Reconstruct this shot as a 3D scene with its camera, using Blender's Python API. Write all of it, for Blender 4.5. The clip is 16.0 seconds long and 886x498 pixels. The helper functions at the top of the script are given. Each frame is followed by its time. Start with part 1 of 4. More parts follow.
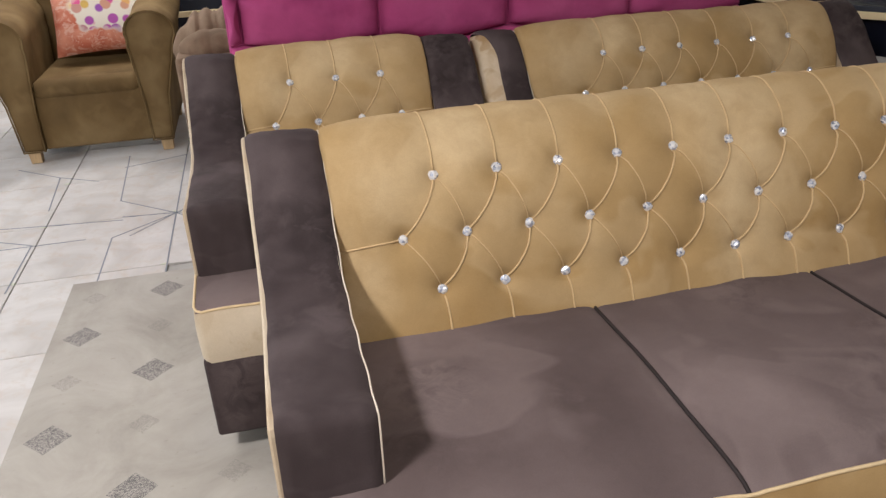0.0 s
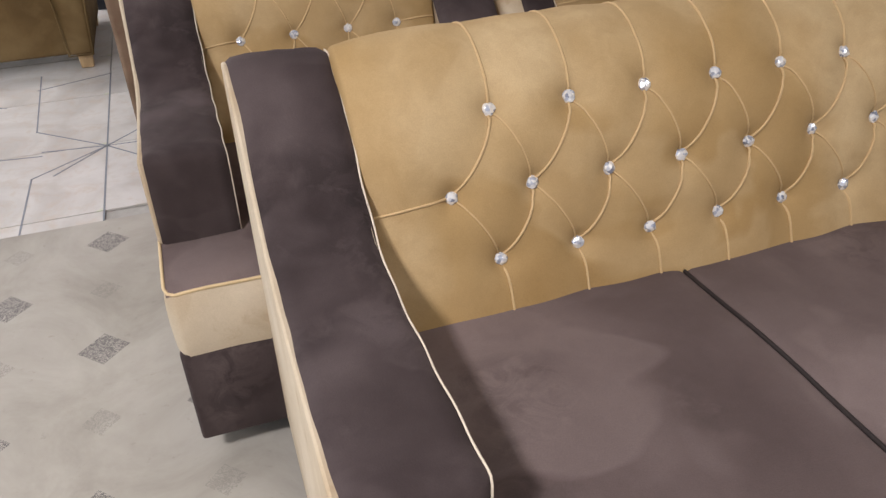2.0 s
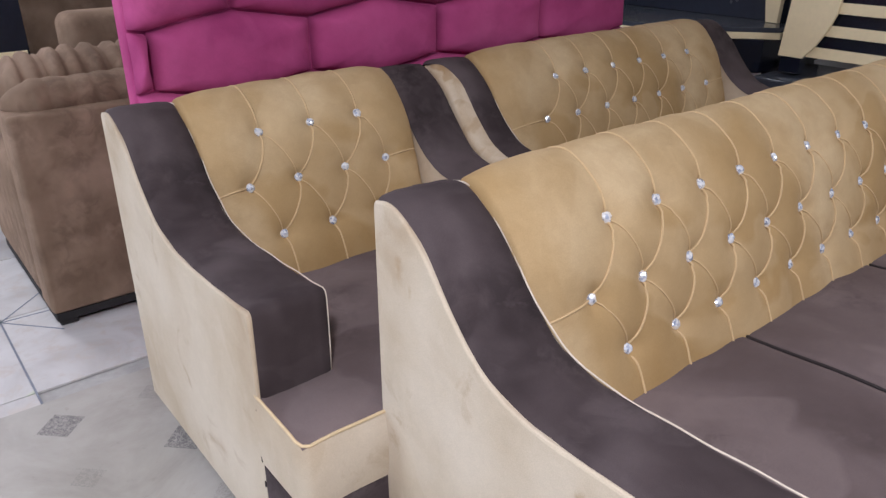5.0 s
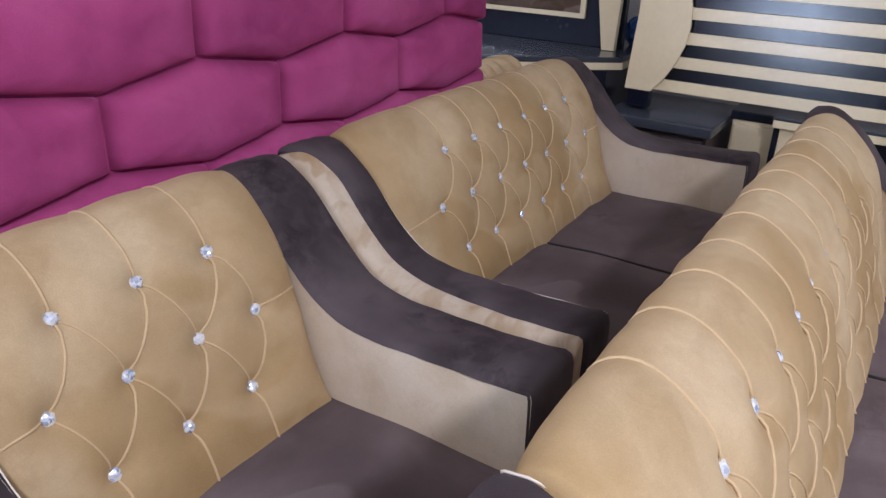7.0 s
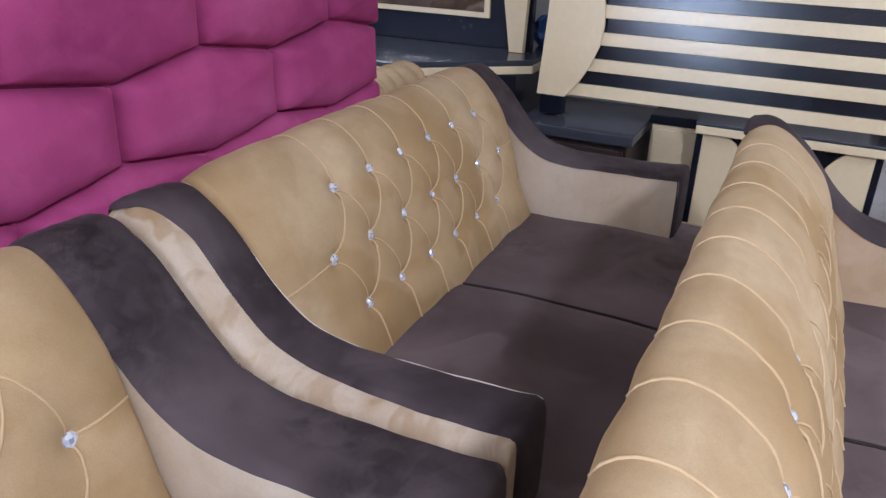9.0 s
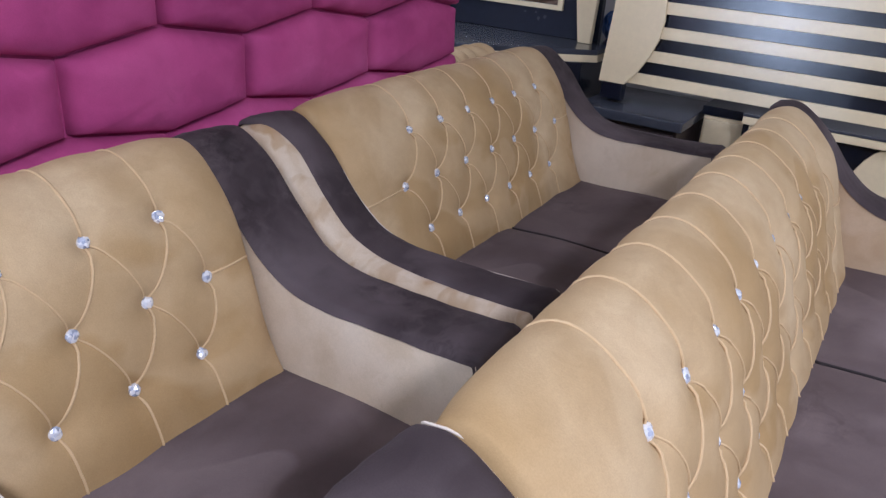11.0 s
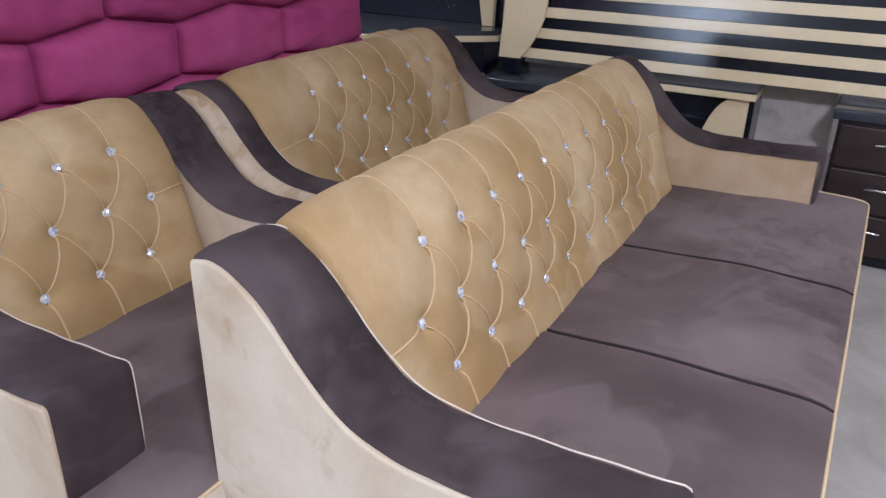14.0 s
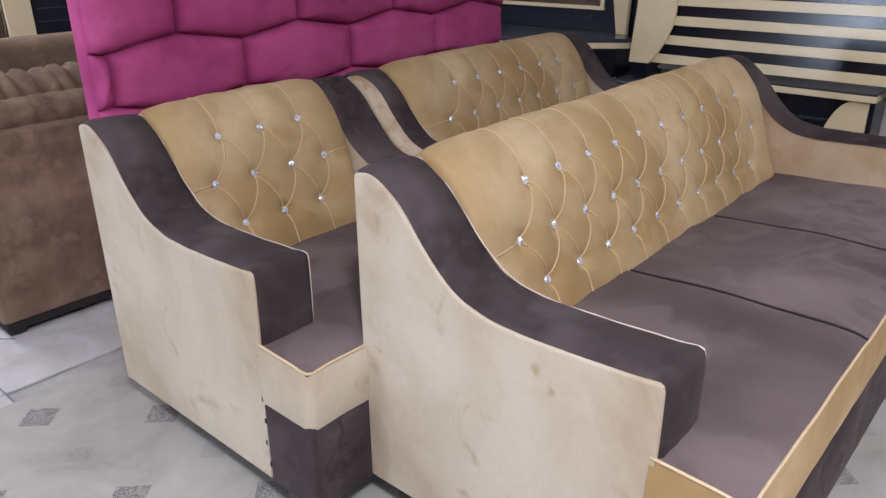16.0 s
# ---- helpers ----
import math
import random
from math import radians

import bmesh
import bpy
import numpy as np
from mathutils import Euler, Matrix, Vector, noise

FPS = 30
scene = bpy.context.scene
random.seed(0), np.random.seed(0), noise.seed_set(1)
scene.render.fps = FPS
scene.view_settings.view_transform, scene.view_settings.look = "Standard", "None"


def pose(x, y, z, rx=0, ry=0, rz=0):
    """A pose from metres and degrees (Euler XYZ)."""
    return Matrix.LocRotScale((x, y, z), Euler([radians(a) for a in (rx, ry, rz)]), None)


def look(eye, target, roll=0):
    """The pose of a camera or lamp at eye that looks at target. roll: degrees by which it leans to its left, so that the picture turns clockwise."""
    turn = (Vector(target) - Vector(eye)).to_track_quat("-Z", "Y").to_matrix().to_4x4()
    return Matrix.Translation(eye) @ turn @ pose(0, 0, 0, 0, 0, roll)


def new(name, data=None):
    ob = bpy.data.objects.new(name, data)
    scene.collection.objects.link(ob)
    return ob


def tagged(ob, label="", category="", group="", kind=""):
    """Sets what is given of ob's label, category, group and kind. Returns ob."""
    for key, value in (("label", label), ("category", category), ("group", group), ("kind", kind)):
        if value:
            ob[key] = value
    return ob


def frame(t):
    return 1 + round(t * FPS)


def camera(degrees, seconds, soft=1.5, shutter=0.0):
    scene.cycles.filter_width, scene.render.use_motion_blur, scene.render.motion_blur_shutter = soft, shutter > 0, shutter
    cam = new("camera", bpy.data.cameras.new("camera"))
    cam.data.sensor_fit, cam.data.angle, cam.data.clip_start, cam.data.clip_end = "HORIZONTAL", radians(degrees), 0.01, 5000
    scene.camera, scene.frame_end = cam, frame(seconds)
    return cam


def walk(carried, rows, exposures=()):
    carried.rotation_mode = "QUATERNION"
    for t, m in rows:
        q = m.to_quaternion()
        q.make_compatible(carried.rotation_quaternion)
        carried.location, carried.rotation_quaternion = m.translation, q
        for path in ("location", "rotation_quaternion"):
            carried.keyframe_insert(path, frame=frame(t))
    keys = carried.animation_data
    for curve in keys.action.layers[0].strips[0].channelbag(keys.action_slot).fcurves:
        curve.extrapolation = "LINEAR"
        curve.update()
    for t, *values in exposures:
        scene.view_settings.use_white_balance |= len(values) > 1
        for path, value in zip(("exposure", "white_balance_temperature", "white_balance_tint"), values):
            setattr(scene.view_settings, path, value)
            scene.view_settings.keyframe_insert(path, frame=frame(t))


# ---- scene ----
cam = camera(60.9, 16.0, soft=1.4)
PATH = [
    (0, (-0.01, -0.181, 1.465), (0.383, 1.56, 0.561), -2.3),
    (0.5, (-0.071, 0.005, 1.413), (0.343, 1.674, 0.391), -4.3),
    (1, (-0.072, 0.282, 1.319), (0.301, 1.869, 0.161), -4.4),
    (1.5, (-0.09, 0.369, 1.318), (0.269, 1.937, 0.129), -3.1),
    (2, (-0.13, 0.285, 1.358), (0.4, 1.859, 0.243), -1.3),
    (2.5, (-0.281, 0.089, 1.358), (0.539, 1.575, 0.3), -0.0),
    (3, (-0.358, -0.024, 1.344), (0.628, 1.378, 0.314), 0.3),
    (3.5, (-0.433, -0.107, 1.344), (0.654, 1.258, 0.366), 1.4),
    (4, (-0.546, -0.038, 1.37), (0.597, 1.329, 0.462), 0.7),
    (4.5, (-0.728, 0.22, 1.395), (0.408, 1.633, 0.551), -0.5),
    (4.7, (-0.75, 0.347, 1.383), (0.36, 1.79, 0.554), -0.3),
    (7, (-0.46, 1.29, 1.446), (1.076, 2.265, 0.616), 1.8),
    (7.5, (-0.261, 1.371, 1.446), (1.318, 2.267, 0.606), 2.2),
    (8, (-0.109, 1.487, 1.438), (1.536, 2.257, 0.602), 1.5),
    (10.5, (-0.292, 1.299, 1.413), (1.322, 2.155, 0.599), 3.8),
    (11, (-0.449, 1.225, 1.412), (1.108, 2.161, 0.575), 4.0),
    (11.5, (-0.505, 1.078, 1.413), (0.984, 2.084, 0.535), 3.9),
    (12, (-0.552, 0.848, 1.408), (0.887, 1.906, 0.508), 3.6),
    (12.5, (-0.608, 0.77, 1.431), (0.827, 1.848, 0.549), 2.9),
    (13, (-0.695, 0.795, 1.443), (0.779, 1.845, 0.592), 2.1),
    (13.5, (-0.771, 0.78, 1.432), (0.784, 1.719, 0.596), 1.0),
    (14, (-0.815, 0.695, 1.432), (0.772, 1.589, 0.605), 1.1),
    (14.5, (-0.854, 0.507, 1.422), (0.683, 1.474, 0.583), 1.2),
    (15, (-0.907, 0.393, 1.419), (0.528, 1.491, 0.562), 0.5),
    (15.5, (-1.023, 0.379, 1.433), (0.371, 1.573, 0.637), 0.1),
    (16, (-1.17, 0.344, 1.422), (0.214, 1.56, 0.642), -0.5),
]
walk(cam, [(t, look(eye, target, roll)) for t, eye, target, roll in PATH],
     exposures=[(0.0, 0.03, 6700, 13), (1.0, -0.03, 6800, 14), (2.0, -0.02, 6700, 14), (2.5, -0.01, 6620, 14), (3.0, 0.05, 6350, 13), (3.5, 0.05, 6120, 13), (4.0, 0.02, 6080, 14), (7.0, 0.31, 5560, 19), (8.0, 0.50, 5500, 19), (9.3, 0.50, 5470, 19), (10.5, 0.43, 5430, 20), (11.0, 0.32, 5430, 20), (12.5, 0.17, 5520, 19), (14.0, 0.09, 5690, 18), (16.0, 0.0, 5930, 17)])

# ---- world, lamps ----
world = bpy.data.worlds.new("world")
scene.world = world
world.use_nodes = True
wn = world.node_tree
sky = wn.nodes.new("ShaderNodeTexSky")
sky.sky_type, sky.sun_disc = "NISHITA", False
sky.sun_elevation, sky.sun_rotation = radians(38), radians(200)
wn.links.new(sky.outputs[0], wn.nodes["Background"].inputs[0])
wn.nodes["Background"].inputs[1].default_value = 0.12


def overhead_lamp(x, y, z, size, watts, colour=(1.0, 0.99, 1.0)):
    data = bpy.data.lights.new("overhead_key_fill", "AREA")
    data.shape, data.size, data.energy, data.color = "SQUARE", size, watts, colour
    ob = new("overhead_key_fill", data)
    ob.location = (x, y, z)
    return ob


CEIL = 2.9
KEY_W, FILL_W = 110, 12
overhead_lamp(-1.4, -0.2, CEIL - 0.06, 0.32, KEY_W)
# weak fill lamps, added overhead without any known fixture
for lx, ly in ((-1.6, 3.0), (2.0, -0.9), (1.6, 4.2), (-3.6, 0.6)):
    overhead_lamp(lx, ly, CEIL - 0.06, 0.6, FILL_W)
# added fill, no known fixture: brightens the tops of the camel armchair
overhead_lamp(-0.9, 5.3, CEIL - 0.06, 0.6, 50)
# added fill, no known fixture: lifts faces towards -y and the floor at right
overhead_lamp(1.2, -1.6, CEIL - 0.06, 0.6, 46)

shopfront = bpy.data.lights.new("shopfront_daylight", "AREA")
shopfront.shape, shopfront.size, shopfront.size_y, shopfront.energy, shopfront.color = "RECTANGLE", 1.0, 1.2, 66, (0.76, 0.88, 1.0)
shopfront_ob = new("shopfront_daylight", shopfront)
shopfront_ob.matrix_world = look((-4.98, 3.0, 1.25), (0.0, 2.6, 1.0))


# ---- materials ----
def material(name, build):
    m = bpy.data.materials.new(name)
    m.use_nodes = True
    nt = m.node_tree
    build(nt, nt.nodes["Principled BSDF"])
    return m


def node(nt, kind, **inputs):
    n = nt.nodes.new(kind)
    for k, v in inputs.items():
        n.inputs[k].default_value = v
    return n


def coords(nt, scale=(1, 1, 1)):
    tc = nt.nodes.new("ShaderNodeTexCoord")
    mp = nt.nodes.new("ShaderNodeMapping")
    mp.inputs["Scale"].default_value = scale
    nt.links.new(tc.outputs["Object"], mp.inputs["Vector"])
    return mp.outputs[0]


def ramp(nt, fac, stops):
    r = nt.nodes.new("ShaderNodeValToRGB")
    while len(r.color_ramp.elements) < len(stops):
        r.color_ramp.elements.new(0.5)
    for e, (p, c) in zip(r.color_ramp.elements, stops):
        e.position, e.color = p, (*c, 1)
    nt.links.new(fac, r.inputs[0])
    return r.outputs[0]


def noise_of(nt, vec, scale, detail=4, rough=0.55, distort=0.0):
    n = node(nt, "ShaderNodeTexNoise", Scale=scale, Detail=detail, Roughness=rough, Distortion=distort)
    nt.links.new(vec, n.inputs["Vector"])
    return n.outputs[0]


def mix(nt, a, b, fac, mode="MIX"):
    m = nt.nodes.new("ShaderNodeMix")
    m.data_type, m.blend_type = "RGBA", mode
    for sock, v in ((m.inputs[0], fac), (m.inputs[6], a), (m.inputs[7], b)):
        if isinstance(v, bpy.types.NodeSocket):
            nt.links.new(v, sock)
        elif isinstance(v, tuple):
            sock.default_value = (*v, 1)
        else:
            sock.default_value = v
    return m.outputs[2]


def bump(nt, bsdf, height, strength, distance):
    b = node(nt, "ShaderNodeBump", Strength=strength, Distance=distance)
    nt.links.new(height, b.inputs["Height"])
    nt.links.new(b.outputs[0], bsdf.inputs["Normal"])


def velvet(name, dark, base, light, sheen=0.35, patch=5.0, tint=None, stain=0.0, nap=0.0, spots=(), smudge=0.0, cloud=1.0):
    """Short-pile velvet: brushed patches of nap at two scales, fine pile relief, sheen."""
    def build(nt, p):
        v = coords(nt)
        big = noise_of(nt, v, patch, 2, 0.45, 0.3)
        col = ramp(nt, big, ((0.32, dark), (0.5, base), (0.68, light)))
        streak = noise_of(nt, coords(nt, (1, 1, 0.6)), patch * 3.2, 3, 0.5, 0.3)
        col = mix(nt, col, ramp(nt, streak, ((0.40, dark), (0.60, light))), 0.20 * cloud)
        rub = noise_of(nt, v, patch * 1.7, 3, 0.55, 0.4)
        col = mix(nt, col, light, ramp(nt, rub, ((0.58, (0, 0, 0)), (0.68, (0.6 * cloud,) * 3))))
        col = mix(nt, col, dark, ramp(nt, rub, ((0.30, (0.6 * cloud,) * 3), (0.40, (0, 0, 0)))))
        if smudge:
            # crushed pile: ragged dark finger marks, gathered in a few places
            place = ramp(nt, noise_of(nt, v, 3.1, 2, 0.5, 0.2), ((0.46, (0, 0, 0)), (0.58, (1, 1, 1))))
            marks = ramp(nt, noise_of(nt, v, 15, 6, 0.66, 0.8), ((0.44, (0, 0, 0)), (0.58, (smudge,) * 3)))
            col = mix(nt, col, tuple(c * (0.55 if base[1] < 0.2 else 0.85) for c in dark), mix(nt, (0.0, 0.0, 0.0), marks, place))
            lift = ramp(nt, noise_of(nt, v, 19, 5, 0.6, 0.6), ((0.56, (0, 0, 0)), (0.66, (smudge * 0.6,) * 3)))
            col = mix(nt, col, light, mix(nt, (0.0, 0.0, 0.0), lift, place))
        if nap:
            zone = noise_of(nt, coords(nt, (1, 1.4, 1)), patch * 0.9, 3, 0.5, 0.5)
            col = mix(nt, col, light, ramp(nt, zone, ((0.50, (0, 0, 0)), (0.53, (nap, nap, nap)), (0.62, (nap * 0.6,) * 3), (0.64, (0, 0, 0)))))
            col = mix(nt, col, dark, ramp(nt, zone, ((0.36, (nap * 0.7,) * 3), (0.41, (0, 0, 0)))))
        if stain:
            blot = noise_of(nt, v, 7.0, 5, 0.62, 0.7)
            col = mix(nt, col, tuple(c * k for c, k in zip(dark, (0.72, 0.62, 0.50))), ramp(nt, blot, ((0.60, (0, 0, 0)), (0.74, (stain, stain, stain)))))
        for cy, cz, ry, rz in spots:
            mp = nt.nodes.new("ShaderNodeMapping")
            mp.inputs["Scale"].default_value = (0, 1 / ry, 1 / rz)
            mp.inputs["Location"].default_value = (0, -cy / ry, -cz / rz)
            nt.links.new(v, mp.inputs["Vector"])
            wob = nt.nodes.new("ShaderNodeVectorMath")
            wob.operation = "LENGTH"
            nt.links.new(mp.outputs[0], wob.inputs[0])
            add = nt.nodes.new("ShaderNodeMath")
            add.operation = "ADD"
            nt.links.new(wob.outputs["Value"], add.inputs[0])
            nt.links.new(noise_of(nt, v, 40, 3), add.inputs[1])
            col = mix(nt, col, (0.36, 0.24, 0.12), ramp(nt, add.outputs[0], ((0.0, (0.25, 0.25, 0.25)), (0.5, (0.6, 0.6, 0.6)), (0.85, (0.12, 0.12, 0.12)), (1.0, (0, 0, 0)))))
        mid = noise_of(nt, v, 38, 4, 0.65, 0.6)
        col = mix(nt, col, ramp(nt, mid, ((0.30, (0.80, 0.80, 0.80)), (0.70, (1, 1, 1)))), 0.3, "MULTIPLY")
        fine = noise_of(nt, v, 420, 2)
        col = mix(nt, col, ramp(nt, fine, ((0.3, (0.72, 0.72, 0.72)), (0.7, (1, 1, 1)))), 0.35, "MULTIPLY")
        nt.links.new(col, p.inputs["Base Color"])
        p.inputs["Roughness"].default_value = 0.82
        p.inputs["Sheen Weight"].default_value = sheen
        p.inputs["Sheen Roughness"].default_value = 0.4
        p.inputs["Sheen Tint"].default_value = (*(tint or light), 1)
        p.inputs["Specular IOR Level"].default_value = 0.2
        bump(nt, p, fine, 0.25, 0.002)
    return material(name, build)


def plain(name, colour, rough=0.5, metal=0.0, vary=0.12, scale=18, spec=0.5, stretch=(1, 1, 1), relief=0.05):
    def build(nt, p):
        v = coords(nt, stretch)
        n1, n2 = noise_of(nt, v, scale, 5), noise_of(nt, v, scale * 9, 3)
        lo, hi = tuple(c * (1 - vary) for c in colour), tuple(min(1, c * (1 + vary)) for c in colour)
        col = ramp(nt, n1, ((0.3, lo), (0.7, hi)))
        col = mix(nt, col, ramp(nt, n2, ((0.3, lo), (0.7, hi))), 0.4)
        nt.links.new(col, p.inputs["Base Color"])
        r = nt.nodes.new("ShaderNodeMapRange")
        nt.links.new(n1, r.inputs[0])
        r.inputs[3].default_value, r.inputs[4].default_value = max(0, rough - 0.08), min(1, rough + 0.08)
        nt.links.new(r.outputs[0], p.inputs["Roughness"])
        p.inputs["Metallic"].default_value = metal
        p.inputs["Specular IOR Level"].default_value = spec
        if relief:
            bump(nt, p, n2, relief, 0.003)
    return material(name, build)


GOLD = velvet("gold_velvet", (0.335, 0.212, 0.087), (0.415, 0.276, 0.125), (0.57, 0.425, 0.245), 0.3, 3.0, nap=0.32, cloud=0.4, smudge=0.14)
CREAM = velvet("pale_cream_velvet", (0.45, 0.355, 0.245), (0.54, 0.455, 0.34), (0.61, 0.53, 0.42), 0.3, 3.0, stain=0.5, nap=0.25, cloud=0.6)
CREAMSPOT = velvet("pale_cream_velvet_spotted", (0.45, 0.355, 0.245), (0.54, 0.455, 0.34), (0.61, 0.53, 0.42), 0.3, 3.0, stain=0.5, nap=0.25, cloud=0.6,
                   spots=((0.875, 0.815, 0.028, 0.065), (0.845, 0.785, 0.016, 0.035), (0.44, 0.615, 0.055, 0.045), (0.40, 0.58, 0.03, 0.05), (0.62, 0.20, 0.06, 0.05)))
# sofa's right arm: stained cream velvet, warm bounce light put into its colour
BOUNCECREAM = velvet("bounce_tinted_velvet", (0.46, 0.32, 0.18), (0.57, 0.42, 0.265), (0.66, 0.52, 0.36), 0.3, 3.5, stain=0.3)
WORNCREAM = velvet("worn_cream_velvet", (0.37, 0.24, 0.115), (0.50, 0.385, 0.255), (0.62, 0.52, 0.39), 0.3, 6.0, stain=0.5, nap=0.6)
WARMCREAM = velvet("warm_cream_velvet", (0.50, 0.38, 0.245), (0.60, 0.48, 0.335), (0.67, 0.56, 0.42), 0.3, 4.0, stain=0.3, nap=0.3, cloud=0.6)
# same velvet as BROWN, lightened: the seats' nap sheen is put into the colour
SHEENBROWN = velvet("brown_velvet_seat_sheen", (0.092, 0.067, 0.065), (0.142, 0.107, 0.104), (0.21, 0.163, 0.158), 0.35, 2.2, nap=0.45, smudge=0.35, cloud=0.55)
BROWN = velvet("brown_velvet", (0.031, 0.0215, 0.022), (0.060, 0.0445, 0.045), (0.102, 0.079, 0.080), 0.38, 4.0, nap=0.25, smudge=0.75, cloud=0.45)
PURPLE = velvet("magenta_velvet", (0.32, 0.042, 0.145), (0.435, 0.065, 0.20), (0.52, 0.10, 0.255), 0.5, 4.0, nap=0.2, cloud=0.35, smudge=0.16)
TAUPE = velvet("taupe_velvet", (0.15, 0.098, 0.064), (0.215, 0.145, 0.096), (0.29, 0.20, 0.14), 0.35, 5.0, smudge=0.4)
OLIVE = velvet("camel_velvet", (0.105, 0.064, 0.024), (0.15, 0.094, 0.037), (0.22, 0.148, 0.068), 0.35, 4.0, cloud=0.6)
SEATPIPE = plain("tan_piping", (0.58, 0.44, 0.26), 0.7, vary=0.1, scale=60)
# gold fabric of the folds, lightened so the colour carries their highlight
FOLDLIT = plain("gold_fold_highlight", (0.54, 0.38, 0.20), 0.75, vary=0.08, scale=60)
PALEPIPE = plain("pale_piping", (0.68, 0.60, 0.49), 0.7, vary=0.06, scale=60)
DARKSEAM = plain("dark_seam", (0.018, 0.012, 0.012), 0.8)
LEGWOOD = plain("raw_wood", (0.50, 0.34, 0.18), 0.6, vary=0.25, scale=25, stretch=(1, 1, 0.15))


def m_crystal(nt, p):
    """Cut glass on foil: small facets, their sparkle painted as bright and dark cells."""
    vor = node(nt, "ShaderNodeTexVoronoi", Scale=170)
    nt.links.new(coords(nt), vor.inputs["Vector"])
    cut = nt.nodes.new("ShaderNodeSeparateColor")
    nt.links.new(vor.outputs["Color"], cut.inputs[0])
    col = ramp(nt, cut.outputs[0], ((0.0, (0.30, 0.34, 0.44)), (0.3, (0.62, 0.68, 0.82)), (0.55, (0.92, 0.95, 1.0)), (1.0, (1.0, 1.0, 1.0))))
    nt.links.new(col, p.inputs["Base Color"])
    p.inputs["Metallic"].default_value = 0.45
    p.inputs["Roughness"].default_value = 0.14
    bump(nt, p, cut.outputs[1], 0.6, 0.002)


CRYSTAL = material("crystal", m_crystal)
BLACKLAM = plain("black_laminate", (0.006, 0.008, 0.016), 0.20, vary=0.3, scale=8, relief=0.02)
CREAMLAM = plain("cream_laminate", (0.78, 0.65, 0.41), 0.24, vary=0.06, scale=6, relief=0.02)
WENGE = plain("wenge_wood", (0.030, 0.019, 0.017), 0.38, vary=0.4, scale=14, stretch=(1, 0.12, 1))
SLATE = plain("slate_laminate", (0.045, 0.05, 0.064), 0.16, vary=0.15, scale=10)
CHROME = plain("chrome", (0.8, 0.8, 0.82), 0.15, metal=1.0, vary=0.05, relief=0)
WALLPAINT = plain("wall_paint", (0.62, 0.60, 0.57), 0.85, vary=0.06, scale=3)
CEILPAINT = plain("ceiling_paint", (0.78, 0.78, 0.76), 0.9, vary=0.04, scale=3)
NAVYWALL = plain("navy_panel", (0.012, 0.015, 0.026), 0.25, vary=0.2, scale=3)
DARKCLOTH = plain("black_lining", (0.02, 0.018, 0.018), 0.9)


def m_marble(nt, p):
    v = coords(nt)
    n = noise_of(nt, v, 3.5, 6, 0.65, 1.5)
    col = ramp(nt, n, ((0.35, (0.52, 0.48, 0.44)), (0.5, (0.68, 0.64, 0.60)), (0.62, (0.60, 0.56, 0.53)), (0.75, (0.76, 0.73, 0.70))))
    nt.links.new(col, p.inputs["Base Color"])
    p.inputs["Roughness"].default_value = 0.3


MARBLE = material("marble_cladding", m_marble)


def m_tile(nt, p):
    v = coords(nt)
    n = noise_of(nt, v, 2.2, 5, 0.6, 0.8)
    col = ramp(nt, n, ((0.3, (0.44, 0.42, 0.40)), (0.5, (0.58, 0.565, 0.55)), (0.72, (0.67, 0.66, 0.65))))
    stain = noise_of(nt, v, 5.5, 5, 0.7)
    col = mix(nt, col, (0.46, 0.43, 0.38), ramp(nt, stain, ((0.56, (0, 0, 0)), (0.7, (0.55, 0.55, 0.55)))))
    green = noise_of(nt, coords(nt, (1, 1.6, 1)), 2.6, 3, 0.7, 1.0)
    col = mix(nt, col, (0.52, 0.58, 0.40), ramp(nt, green, ((0.66, (0, 0, 0)), (0.72, (0.6, 0.6, 0.6)))))
    fleck = noise_of(nt, v, 13, 8, 0.72, 0.5)
    col = mix(nt, col, (0.50, 0.42, 0.35), ramp(nt, fleck, ((0.50, (0, 0, 0)), (0.64, (0.5, 0.5, 0.5)))))
    nt.links.new(col, p.inputs["Base Color"])
    p.inputs["Roughness"].default_value = 0.32


TILE = material("worn_floor_tile", m_tile)
INLAY = plain("grey_inlay", (0.20, 0.22, 0.26), 0.5, vary=0.25, scale=30)


